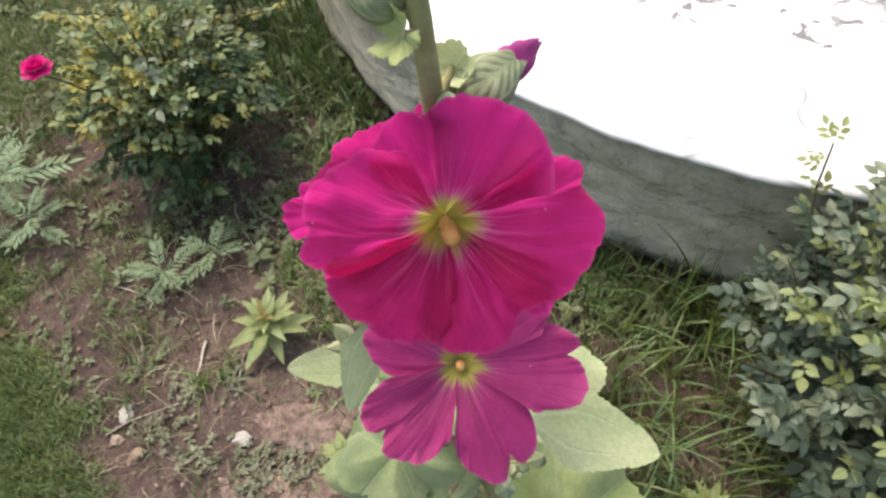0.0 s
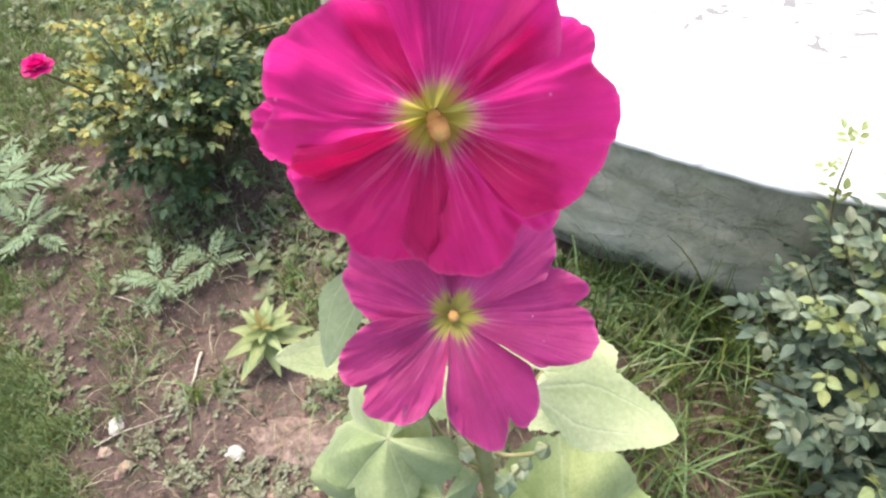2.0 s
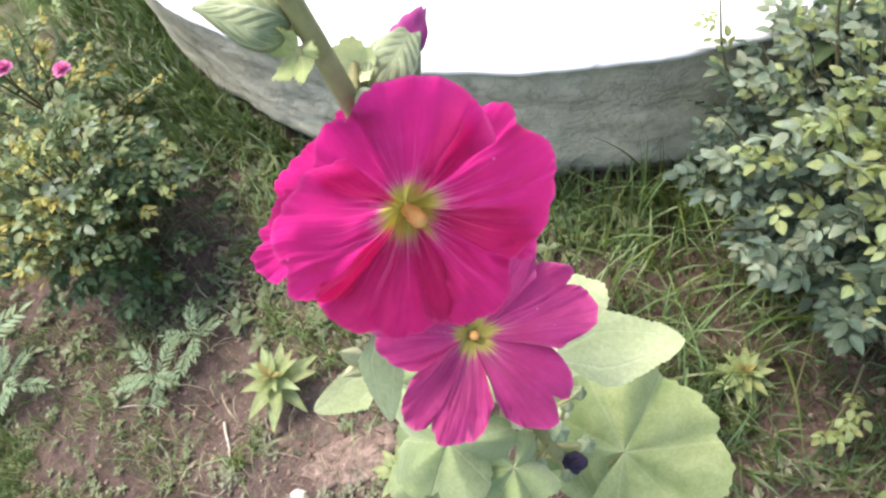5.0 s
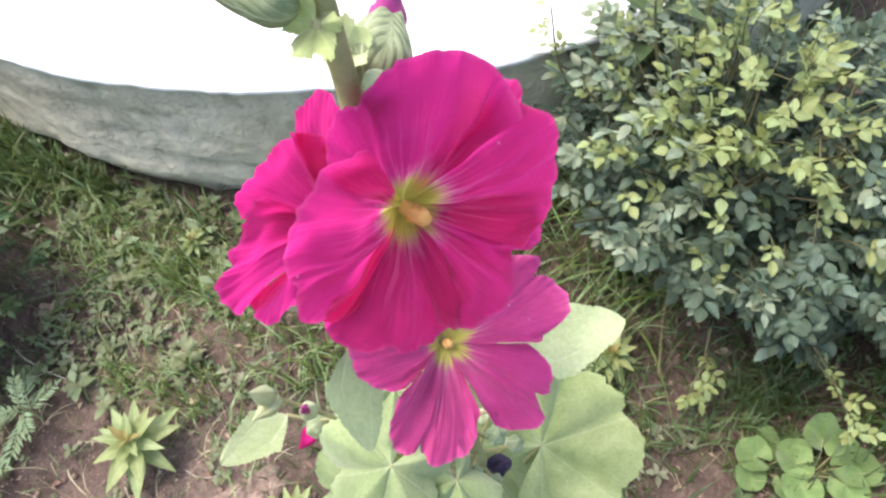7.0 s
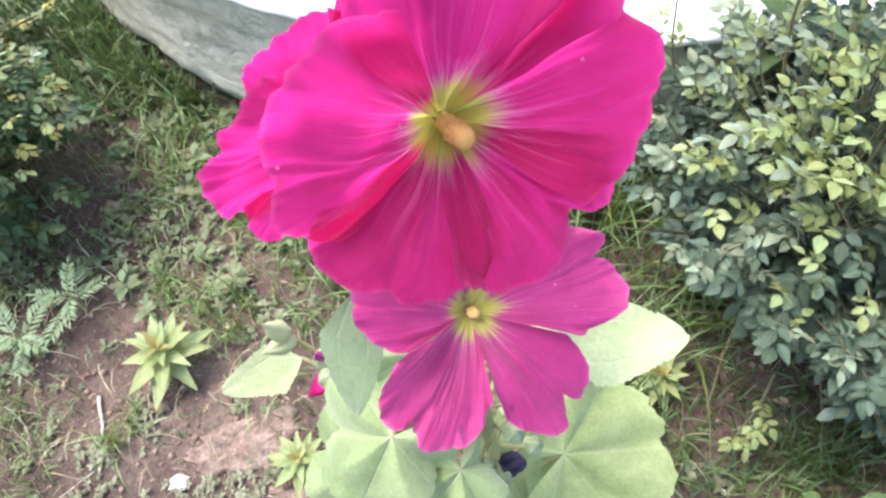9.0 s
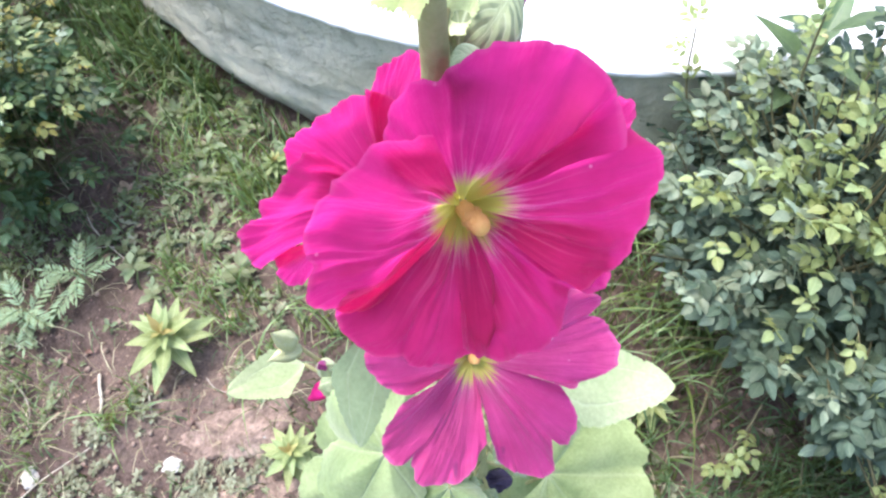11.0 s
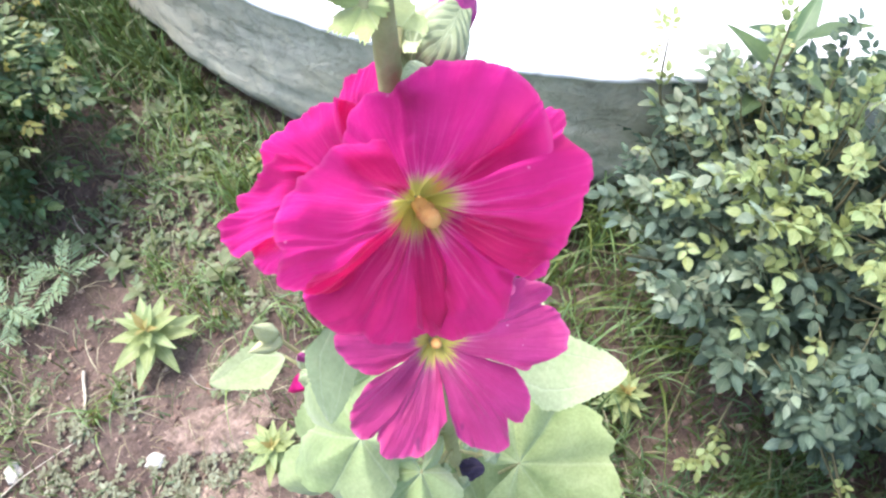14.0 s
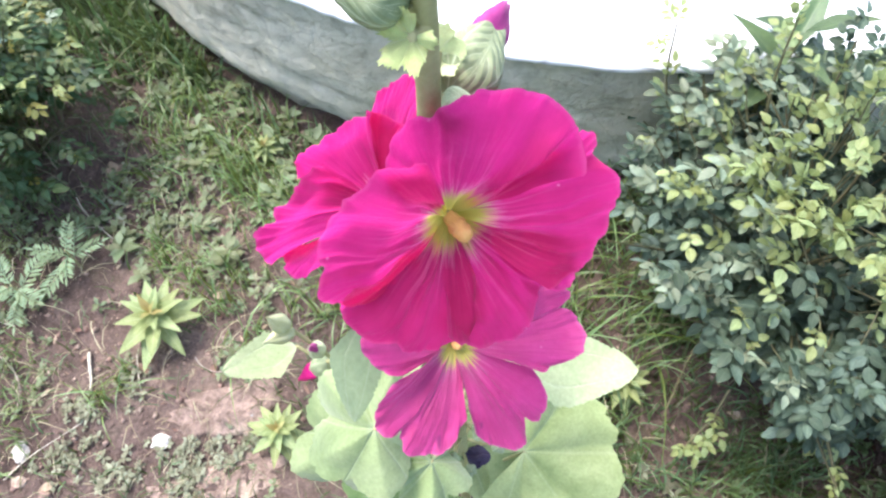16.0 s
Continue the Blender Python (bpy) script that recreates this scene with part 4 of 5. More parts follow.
# side branch with its own leaf and buds
make_stalk([(0.914, 0.953, 0.310), (0.870, 0.985, 0.420), (0.830, 1.010, 0.485), (0.803, 1.022, 0.540)], 0.0026, 0.0013, "side_branch")
make_oval_leaf((0.830, 1.010, 0.485), (0.801, 1.026, 0.492), (0.756, 1.008, 0.512), (0.1, -0.4, 1), 0.033, HOLLY_PALE_LIT, "small pale oval leaf", 25)
make_bud((0.803, 1.022, 0.538), (0.796, 1.018, 0.566), 0.0062, 0, "pale green closed bud", 30, CALYX_PALE)
make_bud((0.806, 1.022, 0.530), (0.789, 1.010, 0.546), 0.0052, 0, "pale green closed bud", 31, CALYX_PALE)
make_bud((0.818, 1.015, 0.505), (0.816, 1.010, 0.528), 0.0062, 0.6, "bud with a pink tip", 32, CALYX_PALE)
make_bud((0.820, 1.014, 0.482), (0.796, 1.014, 0.455), 0.0088, 0.9, "bud opening crimson", 33)
make_stalk([(0.846, 1.000, 0.460), (0.834, 1.008, 0.474), (0.822, 1.014, 0.480)], 0.0014, 0.0012)

# young buds clustered round the lower stem
_rng = random.Random(77)
for k in range(15):
    a = k * 2.4
    z = 0.432 + 0.010 * k
    s = Vector((0.9075 - 0.00004 * k, 0.951, z - 0.02))
    out = Vector((math.cos(a), math.sin(a), 0))
    b = s + out * _rng.uniform(0.014, 0.026) + Vector((0, 0, 0.022))
    make_stalk([s, s + out * 0.010 + Vector((0, 0, 0.006)), b], 0.0014, 0.0011)
    make_bud(b, b + out * 0.004 + Vector((0, 0, _rng.uniform(0.009, 0.014))), _rng.uniform(0.0038, 0.0058), 0, "young closed pale green bud", 40 + k, CALYX if k % 3 else CALYX_PALE)


def withered_flower():
    bm = bmesh.new()
    bmesh.ops.create_icosphere(bm, subdivisions=4, radius=0.008)
    for v in bm.verts:
        a = math.atan2(v.co.y, v.co.x)
        u = v.co / 0.008
        d = 1 + 0.22 * math.sin(5 * a + 3 * u.z) + 0.35 * noise.noise(u * 2.1) + 0.15 * noise.noise(u * 6)
        v.co = Vector((v.co.x * d * 0.85, v.co.y * d * 0.7, v.co.z * 1.45 + 0.009))
    me = bpy.data.meshes.new("withered_flower")
    bm.to_mesh(me)
    bm.free()
    me.materials.append(WITHERED)
    ob = part("withered_flower", me, WITHERED, hollyhock, "shrivelled purple-black spent flower")
    ob.matrix_local = basis(h_rel((0.910, 0.947, 0.423)), (0.75, -0.3, 0.35), (0, 0, 1)) @ Matrix.Rotation(-1.57, 4, 'X')
    make_stalk([(0.909, 0.951, 0.405), (0.909, 0.949, 0.415), (0.911, 0.946, 0.425)], 0.0014, 0.0014)


withered_flower()


# ---- rose bushes ----
def spray_mesh(name, material, seed, size):
    """A compound rose leaf: stalk and five or seven leaflets, along +y."""
    rng = random.Random(seed)
    g = Geo()
    tube(g, [(0, 0, 0), (0, size * 0.6, size * 0.05), (0, size * 1.25, -size * 0.05)], size * 0.022, size * 0.012, 6, 4)
    spots = [(0.42, 1), (0.42, -1), (0.85, 1), (0.85, -1), (1.22, 0)]
    for along, side in spots:
        ln = size * rng.uniform(0.62, 0.85) * (1.12 if side == 0 else 1)
        v, f, uv = blade_leaf(ln, ln * rng.uniform(0.54, 0.74), 5, 9, 0.45, rng.uniform(0.05, 0.40), rng.uniform(0.0, 0.45), 0.05, rng, 0.72, ln * 0.06, 0.48)
        turn = -side * rng.uniform(0.85, 1.2) + rng.uniform(-0.12, 0.12)
        m = Matrix.Translation((0, size * along, size * 0.03)) @ Matrix.Rotation(turn, 4, 'Z') @ Matrix.Rotation(rng.uniform(-0.35, 0.15), 4, 'X') @ Matrix.Rotation(rng.uniform(-0.35, 0.35), 4, 'Y')
        g.add(v, f, uv, m)
    return g.data(name, material)


DARK_SPRAYS = [spray_mesh("leaf", ROSE_SHADED, 100 + k, 0.0205 + 0.0022 * (k % 4)) for k in range(8)]
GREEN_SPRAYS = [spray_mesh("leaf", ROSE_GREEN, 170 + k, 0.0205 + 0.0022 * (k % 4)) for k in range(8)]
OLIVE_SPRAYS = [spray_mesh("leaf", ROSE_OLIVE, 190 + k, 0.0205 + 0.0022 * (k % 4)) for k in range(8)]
SKYLIT_SPRAYS = [spray_mesh("leaf", ROSE_SKYLIT, 150 + k, 0.0205 + 0.0022 * (k % 4)) for k in range(8)]
NEW_SPRAYS = [spray_mesh("leaf", ROSE_NEW, 200 + k, 0.020 + 0.0022 * (k % 3)) for k in range(6)]
GOLD_SPRAYS = [spray_mesh("leaf", ROSE_GOLD, 220 + k, 0.019 + 0.002 * (k % 3)) for k in range(4)]


def rose_bush(at, rx, ry, height, canes, seed, label, young, sprays_per=17, low=0.05, shoots=(), grey=lambda p: 0.35, bare=lambda p: 0.0, crown=0, shade_leaves=DARK_SPRAYS, mid_leaves=SKYLIT_SPRAYS, young_leaves=NEW_SPRAYS):
    """Canes that arch out from one foot, with twigs and compound leaves along them. young(p): share of yellow-green
    leaves there. grey(p): share of paler leaves, standing in for skylight.
    """
    rng = random.Random(seed)
    ob = thing("rose_bush", at, label, "bush", "rose bushes of the bed")
    spots = []
    for c in range(canes):
        a = 2 * math.pi * (c + rng.uniform(-0.35, 0.35)) / canes
        far = rng.uniform(0.3, 1.0) if c % 4 else 1.05
        top = height * (1.0 - 0.34 * far ** 2) * (rng.uniform(0.72, 0.98) if c % 4 else rng.uniform(0.35, 0.7))
        end = Vector((rx * far * math.cos(a), ry * far * math.sin(a), top))
        mid = Vector((end.x * 0.42, end.y * 0.42, top * 0.58)) + Vector((rng.uniform(-0.02, 0.02), rng.uniform(-0.02, 0.02), 0))
        foot = Vector((rng.uniform(-0.025, 0.025), rng.uniform(-0.025, 0.025), -0.02))
        line = [tuple(foot), tuple(mid), tuple(end)]
        part("cane", tube(Geo(), line, 0.0036, 0.0010, 14, 6, 0.05), CANE, ob)
        pts = smooth_line(line, 30)
        for _ in range(int(sprays_per * 0.8)):
            i = rng.randrange(6, 30)
            spots.append((Vector(pts[i]), Vector(pts[min(i + 1, 29)]) - Vector(pts[i - 1])))
        for tw in range(5):
            i = rng.randrange(7, 26)
            s = Vector(pts[i])
            ta = a + rng.uniform(-1.7, 1.7)
            ln = rng.uniform(0.06, 0.13) * (height / 0.36)
            e = s + Vector((math.cos(ta) * ln, math.sin(ta) * ln * (ry / rx if rx else 1), ln * rng.uniform(-0.8, 0.7)))
            e.z = max(e.z, low * 0.5)
            if (e.x / rx) ** 2 + (e.y / ry) ** 2 + (max(0.0, e.z - 0.5 * height) / (0.5 * height)) ** 2 > 1.05:
                continue
            tl = [tuple(s), tuple((s + e) / 2 + Vector((0, 0, ln * 0.12))), tuple(e)]
            part("cane", tube(Geo(), tl, 0.0014, 0.0007, 8, 5), CANE, ob)
            tp = smooth_line(tl, 12)
            for _ in range(sprays_per // 4):
                j = rng.randrange(3, 12)
                spots.append((Vector(tp[j]), Vector(tp[min(j + 1, 11)]) - Vector(tp[j - 1])))
    for _ in range(crown):
        a, far = rng.uniform(0, 6.283), math.sqrt(rng.random()) * 0.95
        tip = Vector((rx * far * math.cos(a), ry * far * math.sin(a), height * (0.95 - 0.40 * far ** 2) * rng.uniform(0.82, 1.0)))
        foot = Vector((tip.x * 0.8, tip.y * 0.8, tip.z - rng.uniform(0.05, 0.09)))
        line = [tuple(foot), tuple((foot + tip) / 2 + Vector((rng.uniform(-0.006, 0.006), rng.uniform(-0.006, 0.006), 0))), tuple(tip)]
        part("cane", tube(Geo(), line, 0.0014, 0.0007, 6, 5), CANE, ob)
        tp = smooth_line(line, 12)
        for j in (6, 9, 11):
            spots.append((Vector(tp[j]), Vector((rng.uniform(-1, 1), rng.uniform(-1, 1), 0.3))))
    for foot, bend, tip in shoots:
        line = [foot, bend, tip]
        part("cane", tube(Geo(), line, 0.0022, 0.0011, 12, 6), CANE, ob, "slender young shoot")
        tp = smooth_line(line, 20)
        for j in (7, 10, 13, 15, 17, 19, 19):
            spots.append((Vector(tp[j]), Vector((rng.uniform(-1, 1), rng.uniform(-1, 1), 0.5)), rng.uniform(0.6, 0.85)))
    for n, spot in enumerate(spots):
        p, along = spot[0], spot[1]
        size = spot[2] if len(spot) > 2 else rng.uniform(0.68, 1.05)
        if len(spot) == 2 and p.z < max(low, bare(p)):
            continue
        out = Vector((p.x / rx, p.y / ry, 0.35 * p.z / height))
        out = (out.normalized() * 0.8 + along.normalized() * 0.5 + Vector((rng.uniform(-0.7, 0.7), rng.uniform(-0.7, 0.7), rng.uniform(-0.45, 0.3)))).normalized()
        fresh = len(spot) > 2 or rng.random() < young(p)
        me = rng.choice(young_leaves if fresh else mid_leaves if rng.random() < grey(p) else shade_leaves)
        up = Vector((out.x * 0.35 + rng.uniform(-0.3, 0.3), out.y * 0.35 + rng.uniform(-0.3, 0.3), 1.0))
        leaf = new("leaf", me)
        leaf.parent = ob
        leaf.matrix_local = basis(p, out, up) @ Matrix.Diagonal((size, size, size, 1))
    return ob


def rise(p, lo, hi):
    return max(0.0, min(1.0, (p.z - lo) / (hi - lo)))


# paler leaves towards the top: light from above put into the leaf colours
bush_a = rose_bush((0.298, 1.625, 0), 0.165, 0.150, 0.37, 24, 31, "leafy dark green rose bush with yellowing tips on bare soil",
                   lambda p: 0.08 + 0.90 * rise(p, 0.14, 0.27) * (0.85 if p.x < 0.03 else 0.35), 26, 0.08, grey=lambda p: 0.20 + 0.45 * rise(p, 0.13, 0.27), crown=85, shade_leaves=GREEN_SPRAYS, mid_leaves=SKYLIT_SPRAYS[:3] + OLIVE_SPRAYS, young_leaves=NEW_SPRAYS[:4] + OLIVE_SPRAYS[:3] + GOLD_SPRAYS)
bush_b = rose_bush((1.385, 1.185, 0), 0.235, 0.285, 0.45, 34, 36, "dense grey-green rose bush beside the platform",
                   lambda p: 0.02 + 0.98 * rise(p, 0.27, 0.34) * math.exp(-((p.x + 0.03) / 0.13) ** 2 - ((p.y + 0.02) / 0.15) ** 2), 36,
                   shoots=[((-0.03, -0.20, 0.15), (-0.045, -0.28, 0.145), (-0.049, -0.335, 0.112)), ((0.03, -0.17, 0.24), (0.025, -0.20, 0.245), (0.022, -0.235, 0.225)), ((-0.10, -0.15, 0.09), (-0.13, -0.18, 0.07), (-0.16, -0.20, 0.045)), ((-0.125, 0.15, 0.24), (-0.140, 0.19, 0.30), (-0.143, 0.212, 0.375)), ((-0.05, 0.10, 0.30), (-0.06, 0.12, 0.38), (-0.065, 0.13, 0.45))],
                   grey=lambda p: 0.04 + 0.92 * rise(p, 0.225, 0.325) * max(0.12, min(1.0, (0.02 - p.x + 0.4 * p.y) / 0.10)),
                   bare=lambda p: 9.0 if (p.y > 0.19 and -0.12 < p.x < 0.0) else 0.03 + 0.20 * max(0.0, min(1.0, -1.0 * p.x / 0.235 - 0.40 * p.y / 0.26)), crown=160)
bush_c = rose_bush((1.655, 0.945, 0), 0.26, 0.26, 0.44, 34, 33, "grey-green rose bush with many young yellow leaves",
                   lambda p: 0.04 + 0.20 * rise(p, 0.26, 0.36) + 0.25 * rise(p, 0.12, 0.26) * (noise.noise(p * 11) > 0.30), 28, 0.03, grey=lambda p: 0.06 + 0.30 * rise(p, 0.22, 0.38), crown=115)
bush_d = rose_bush((0.150, 1.940, 0), 0.24, 0.19, 0.36, 14, 34, "yellow-green rose bush with pink blooms beside the lawn",
                   lambda p: 0.55, 16, grey=lambda p: 0.6, shade_leaves=GREEN_SPRAYS, mid_leaves=OLIVE_SPRAYS, young_leaves=NEW_SPRAYS[:3] + GOLD_SPRAYS)


def rose_bloom(parent, at, radius, seed, material, label, foot=(-0.10, -0.10, 0.12)):
    rng = random.Random(seed)
    base = Vector(parent.location)
    p = Vector(at) - base
    ob = part("bloom", calyx_cup(0.012, 0.008), CALYX, parent, label)
    ob.location = p - Vector((0, 0, 0.014))
    for ring, (count, ln, tilt) in enumerate(((7, radius, 1.45), (7, radius * 0.88, 1.15), (6, radius * 0.72, 0.85), (6, radius * 0.58, 0.5), (5, radius * 0.42, 0.2))):
        for k in range(count):
            v, f, uv = blade_leaf(ln, ln * 1.15, 7, 7, 0.62, 0.12, -0.12 if ring else 0.2, 0, rng, 0.5)
            m = Matrix.Translation((0, 0, 0.010)) @ Matrix.Rotation(2 * math.pi * k / count + ring * 0.5 + rng.uniform(-0.1, 0.1), 4, 'Z') @ Matrix.Rotation(math.pi / 2 - tilt, 4, 'X')
            pt = part("petal", Geo().add(v, f, uv), material, ob)
            pt.matrix_local = m
    foot = Vector(foot)
    part("cane", tube(Geo(), [foot, (foot + p) / 2 + Vector((-0.01, 0, 0.03)), p - Vector((0, 0, 0.012))], 0.0025, 0.0016, 12, 6), CANE, parent)


rose_bloom(bush_a, (0.281, 1.424, 0.402), 0.021, 4, ROSE_PETAL, "open crimson-pink rose", (-0.02, -0.06, 0.12))
for k, (x, y, z) in enumerate(((0.225, 1.795, 0.365), (0.250, 1.800, 0.375), (0.268, 1.785, 0.360), (0.365, 1.745, 0.350))):
    rose_bloom(bush_d, (x, y, z), 0.016, 10 + k, PINK_PETAL, "pale pink rose", (0.06, -0.06, 0.15))


# ---- bedding plants ----
def on_ground(x, y, dz=0.0):
    return (x, y, ground_z(x, y) + dz)


def celosia(x, y, size, seed, turn):
    rng = random.Random(seed)
    ob = thing("celosia_plant", on_ground(x, y), "young celosia rosette, pale green pointed leaves with yellow heart", "plant", "celosia plants of the bed")
    part("stem", tube(Geo(), [(0, 0, -0.01), (0.002, 0, 0.03), (0, 0.002, size * 0.62)], 0.0028, 0.002, 8, 7), STEM, ob)
    for k in range(24):
        s = k / 23
        ln = size * (0.62 - 0.42 * s ** 1.4) * rng.uniform(0.9, 1.1)
        v, f, uv = blade_leaf(ln, ln * rng.uniform(0.34, 0.42), 5, 12, 0.42, 0.30, rng.uniform(0.08, 0.34), 0.05, rng, 1.0)
        el = -0.10 + 1.25 * s ** 1.3
        m = Matrix.Translation((0, 0, size * (0.34 + 0.30 * s))) @ Matrix.Rotation(turn + k * 2.399, 4, 'Z') @ Matrix.Rotation(el, 4, 'X')
        part("leaf", Geo().add(v, f, uv), CELOSIA if s < 0.86 else CELOSIA_HEART, ob).matrix_local = m
    return ob


celosia(0.540, 1.268, 0.118, 1, 0.4)
celosia(0.700, 1.085, 0.075, 2, 1.1)
celosia(1.170, 1.082, 0.075, 4, 0.7)
celosia(0.881, 1.398, 0.085, 5, 1.9)
celosia(1.180, 0.745, 0.060, 6, 0.2)
celosia(1.417, 0.680, 0.085, 7, 2.6)
celosia(0.693, 1.572, 0.055, 8, 1.3)


def marigold(x, y, size, seed, leaves=7, turn=0.0):
    rng = random.Random(seed)
    ob = thing("marigold_seedling", on_ground(x, y), "young marigold with feathery toothed green leaves", "plant", "marigold seedlings of the bed")
    part("stem", tube(Geo(), [(0, 0, -0.01), (0.003, 0, size * 0.4), (0, 0.003, size * 0.8)], 0.0022, 0.0014, 8, 6), STEM, ob)
    for k in range(leaves):
        s = k / max(1, leaves - 1)
        ln = size * rng.uniform(0.75, 1.0) * (1 - 0.35 * s)
        g = Geo()
        bend = [(0, 0, 0), (0, ln * 0.5, ln * 0.10), (0, ln, ln * 0.02)]
        tube(g, bend, 0.0010, 0.0005, 7, 4)
        line = smooth_line(bend, 20)
        for j in range(7):
            t = 0.20 + 0.115 * j
            p = line[int(t * 19)]
            ll = ln * (0.34 - 0.16 * abs(t - 0.5))
            for side in (1, -1):
                v, f, uv = blade_leaf(ll, ll * 0.26, 3, 6, 0.45, 0.2, 0.12, 0.10, rng, 1.0)
                g.add(v, f, uv, Matrix.Translation(p) @ Matrix.Rotation(-side * rng.uniform(0.75, 0.95), 4, 'Z'))
        v, f, uv = blade_leaf(ln * 0.3, ln * 0.09, 3, 6, 0.45, 0.2, 0.12, 0.1, rng, 1.0)
        g.add(v, f, uv, Matrix.Translation(line[18]))
        m = Matrix.Translation((0, 0, size * (0.35 + 0.45 * s))) @ Matrix.Rotation(turn + k * 2.399 + rng.uniform(-0.3, 0.3), 4, 'Z') @ Matrix.Rotation(-0.05 + 0.45 * s, 4, 'X')
        part("leaf", g, MARIGOLD, ob).matrix_local = m
    return ob


marigold(0.338, 1.345, 0.074, 1, 7, 1.0)
marigold(0.404, 1.396, 0.070, 2, 7, 0.2)
marigold(0.075, 1.420, 0.085, 3, 8, 2.0)
marigold(-0.02, 1.370, 0.075, 4, 7, 0.5)
marigold(-0.01, 1.490, 0.125, 5, 11, 0.5)


def round_leaf_plant(x, y, size, seed, count=7):
    rng = random.Random(seed)
    ob = thing("round_leaved_weed", on_ground(x, y), "low weed with rounded bright green leaves", "plant")
    for k in range(count):
        a = k * 2.399 + rng.uniform(-0.3, 0.3)
        ln = size * rng.uniform(0.35, 0.75)
        tip = Vector((math.cos(a) * ln, math.sin(a) * ln, size * rng.uniform(0.5, 0.9)))
        part("leaf_stalk", tube(Geo(), [(0, 0, -0.005), tuple(tip * 0.5 + Vector((0, 0, 0.01))), tuple(tip)], 0.0012, 0.0009, 8, 5), STEM, ob)
        v, f, uv = palmate_leaf(size * rng.uniform(0.46, 0.60), 3, 0.10, 0.25, 0.10, 9, 44, 7, rng, 0.02, pleat=0.2)
        m = basis(tip, (math.cos(a), math.sin(a), -0.1), (rng.uniform(-0.3, 0.3), rng.uniform(-0.3, 0.3) - 0.15, 1))
        part("leaf", Geo().add(v, f, uv), WEED_ROUND, ob).matrix_local = m
    return ob


round_leaf_plant(1.266, 0.868, 0.046, 1, 5)
round_leaf_plant(1.318, 0.832, 0.052, 2, 6)


def lance_leaf_plant(x, y, seed):
    rng = random.Random(seed)
    ob = thing("lance_leaved_plant", on_ground(x, y), "upright plant with long pointed dark green leaves", "plant")
    part("stem", tube(Geo(), [(0, 0, -0.02), (0.005, 0.005, 0.2), (0.0, 0.0, 0.36)], 0.006, 0.004, 10, 8), STEM, ob)
    for k in range(13):
        s = k / 12
        ln = rng.uniform(0.075, 0.105)
        v, f, uv = blade_leaf(ln, ln * 0.34, 5, 12, 0.4, 0.35, 0.25, 0, rng, 1.0)
        m = Matrix.Translation((0, 0, 0.20 + 0.165 * s)) @ Matrix.Rotation(k * 2.399 + 0.4, 4, 'Z') @ Matrix.Rotation(0.15 + 0.75 * s, 4, 'X')
        part("leaf", Geo().add(v, f, uv), CANNA, ob).matrix_local = m


lance_leaf_plant(1.395, 1.375, 3)


# ---- litter on the soil ----
def twig(points, r, label):
    p0 = Vector(points[0])
    ob = new("twig", tube(Geo(), [tuple(Vector(p) - p0) for p in points], r, r * 0.7, 14, 6, 0.12).data("twig", TWIG))
    ob.location = p0
    tagged(ob, label, "twig", "dry twigs on the soil")


def ground_line(x0, y0, x1, y1, bow, lift, n=4):
    out = []
    for k in range(n):
        s = k / (n - 1)
        x, y = x0 + (x1 - x0) * s, y0 + (y1 - y0) * s
        nx, ny = -(y1 - y0), x1 - x0
        x, y = x + nx * bow * math.sin(math.pi * s), y + ny * bow * math.sin(math.pi * s)
        out.append((x, y, ground_z(x, y) + 0.003 + lift * math.sin(math.pi * s)))
    return out


twig(ground_line(0.429, 1.252, 0.439, 1.190, 0.03, 0.004), 0.0026, "short pale dry stick lying on soil")
twig(ground_line(0.500, 1.235, 0.508, 1.180, 0.02, 0.003), 0.0014, "thin pale dry stick lying on soil")
twig(ground_line(0.300, 1.270, 0.335, 1.180, 0.16, 0.004), 0.0013, "thin bent dry stem lying on soil")
twig(ground_line(0.380, 1.540, 0.450, 1.440, -0.05, 0.012), 0.0012, "thin pale dry stem under the rose bush")
twig(ground_line(0.365, 1.455, 0.440, 1.465, 0.05, 0.006), 0.0012, "thin pale dry stem under the rose bush")
twig(ground_line(0.330, 1.090, 0.430, 1.150, 0.03, 0.006), 0.0010, "thin dry stem lying on soil")
twig(ground_line(0.250, 1.330, 0.320, 1.310, 0.04, 0.003), 0.0011, "thin pale dry stem lying on soil")
twig(ground_line(0.580, 1.220, 0.640, 1.190, -0.2, 0.004), 0.0011, "thin bent dry stem lying on soil")


def stone(x, y, size, seed, label):
    rng = random.Random(seed)
    bm = bmesh.new()
    bmesh.ops.create_icosphere(bm, subdivisions=3, radius=size)
    ph = Vector((rng.uniform(0, 9), rng.uniform(0, 9), 0))
    for v in bm.verts:
        d = 1 + 0.55 * noise.noise(v.co / size * 1.5 + ph) + 0.40 * abs(noise.noise(v.co / size * 2.6 + ph)) + 0.15 * noise.noise(v.co / size * 6 + ph)
        v.co = Vector((v.co.x * d * 1.1, v.co.y * d * 0.85, v.co.z * d * 0.6))
    me = bpy.data.meshes.new("pale_stone")
    bm.to_mesh(me)
    bm.free()
    me.materials.append(STONE if seed < 4 else CLOD)
    ob = new("pale_stone", me)
    ob.location = on_ground(x, y, size * 0.3)
    ob.rotation_euler = (0, 0, rng.uniform(0, 6))
    tagged(ob, label, "stone", "pale stones on the soil")


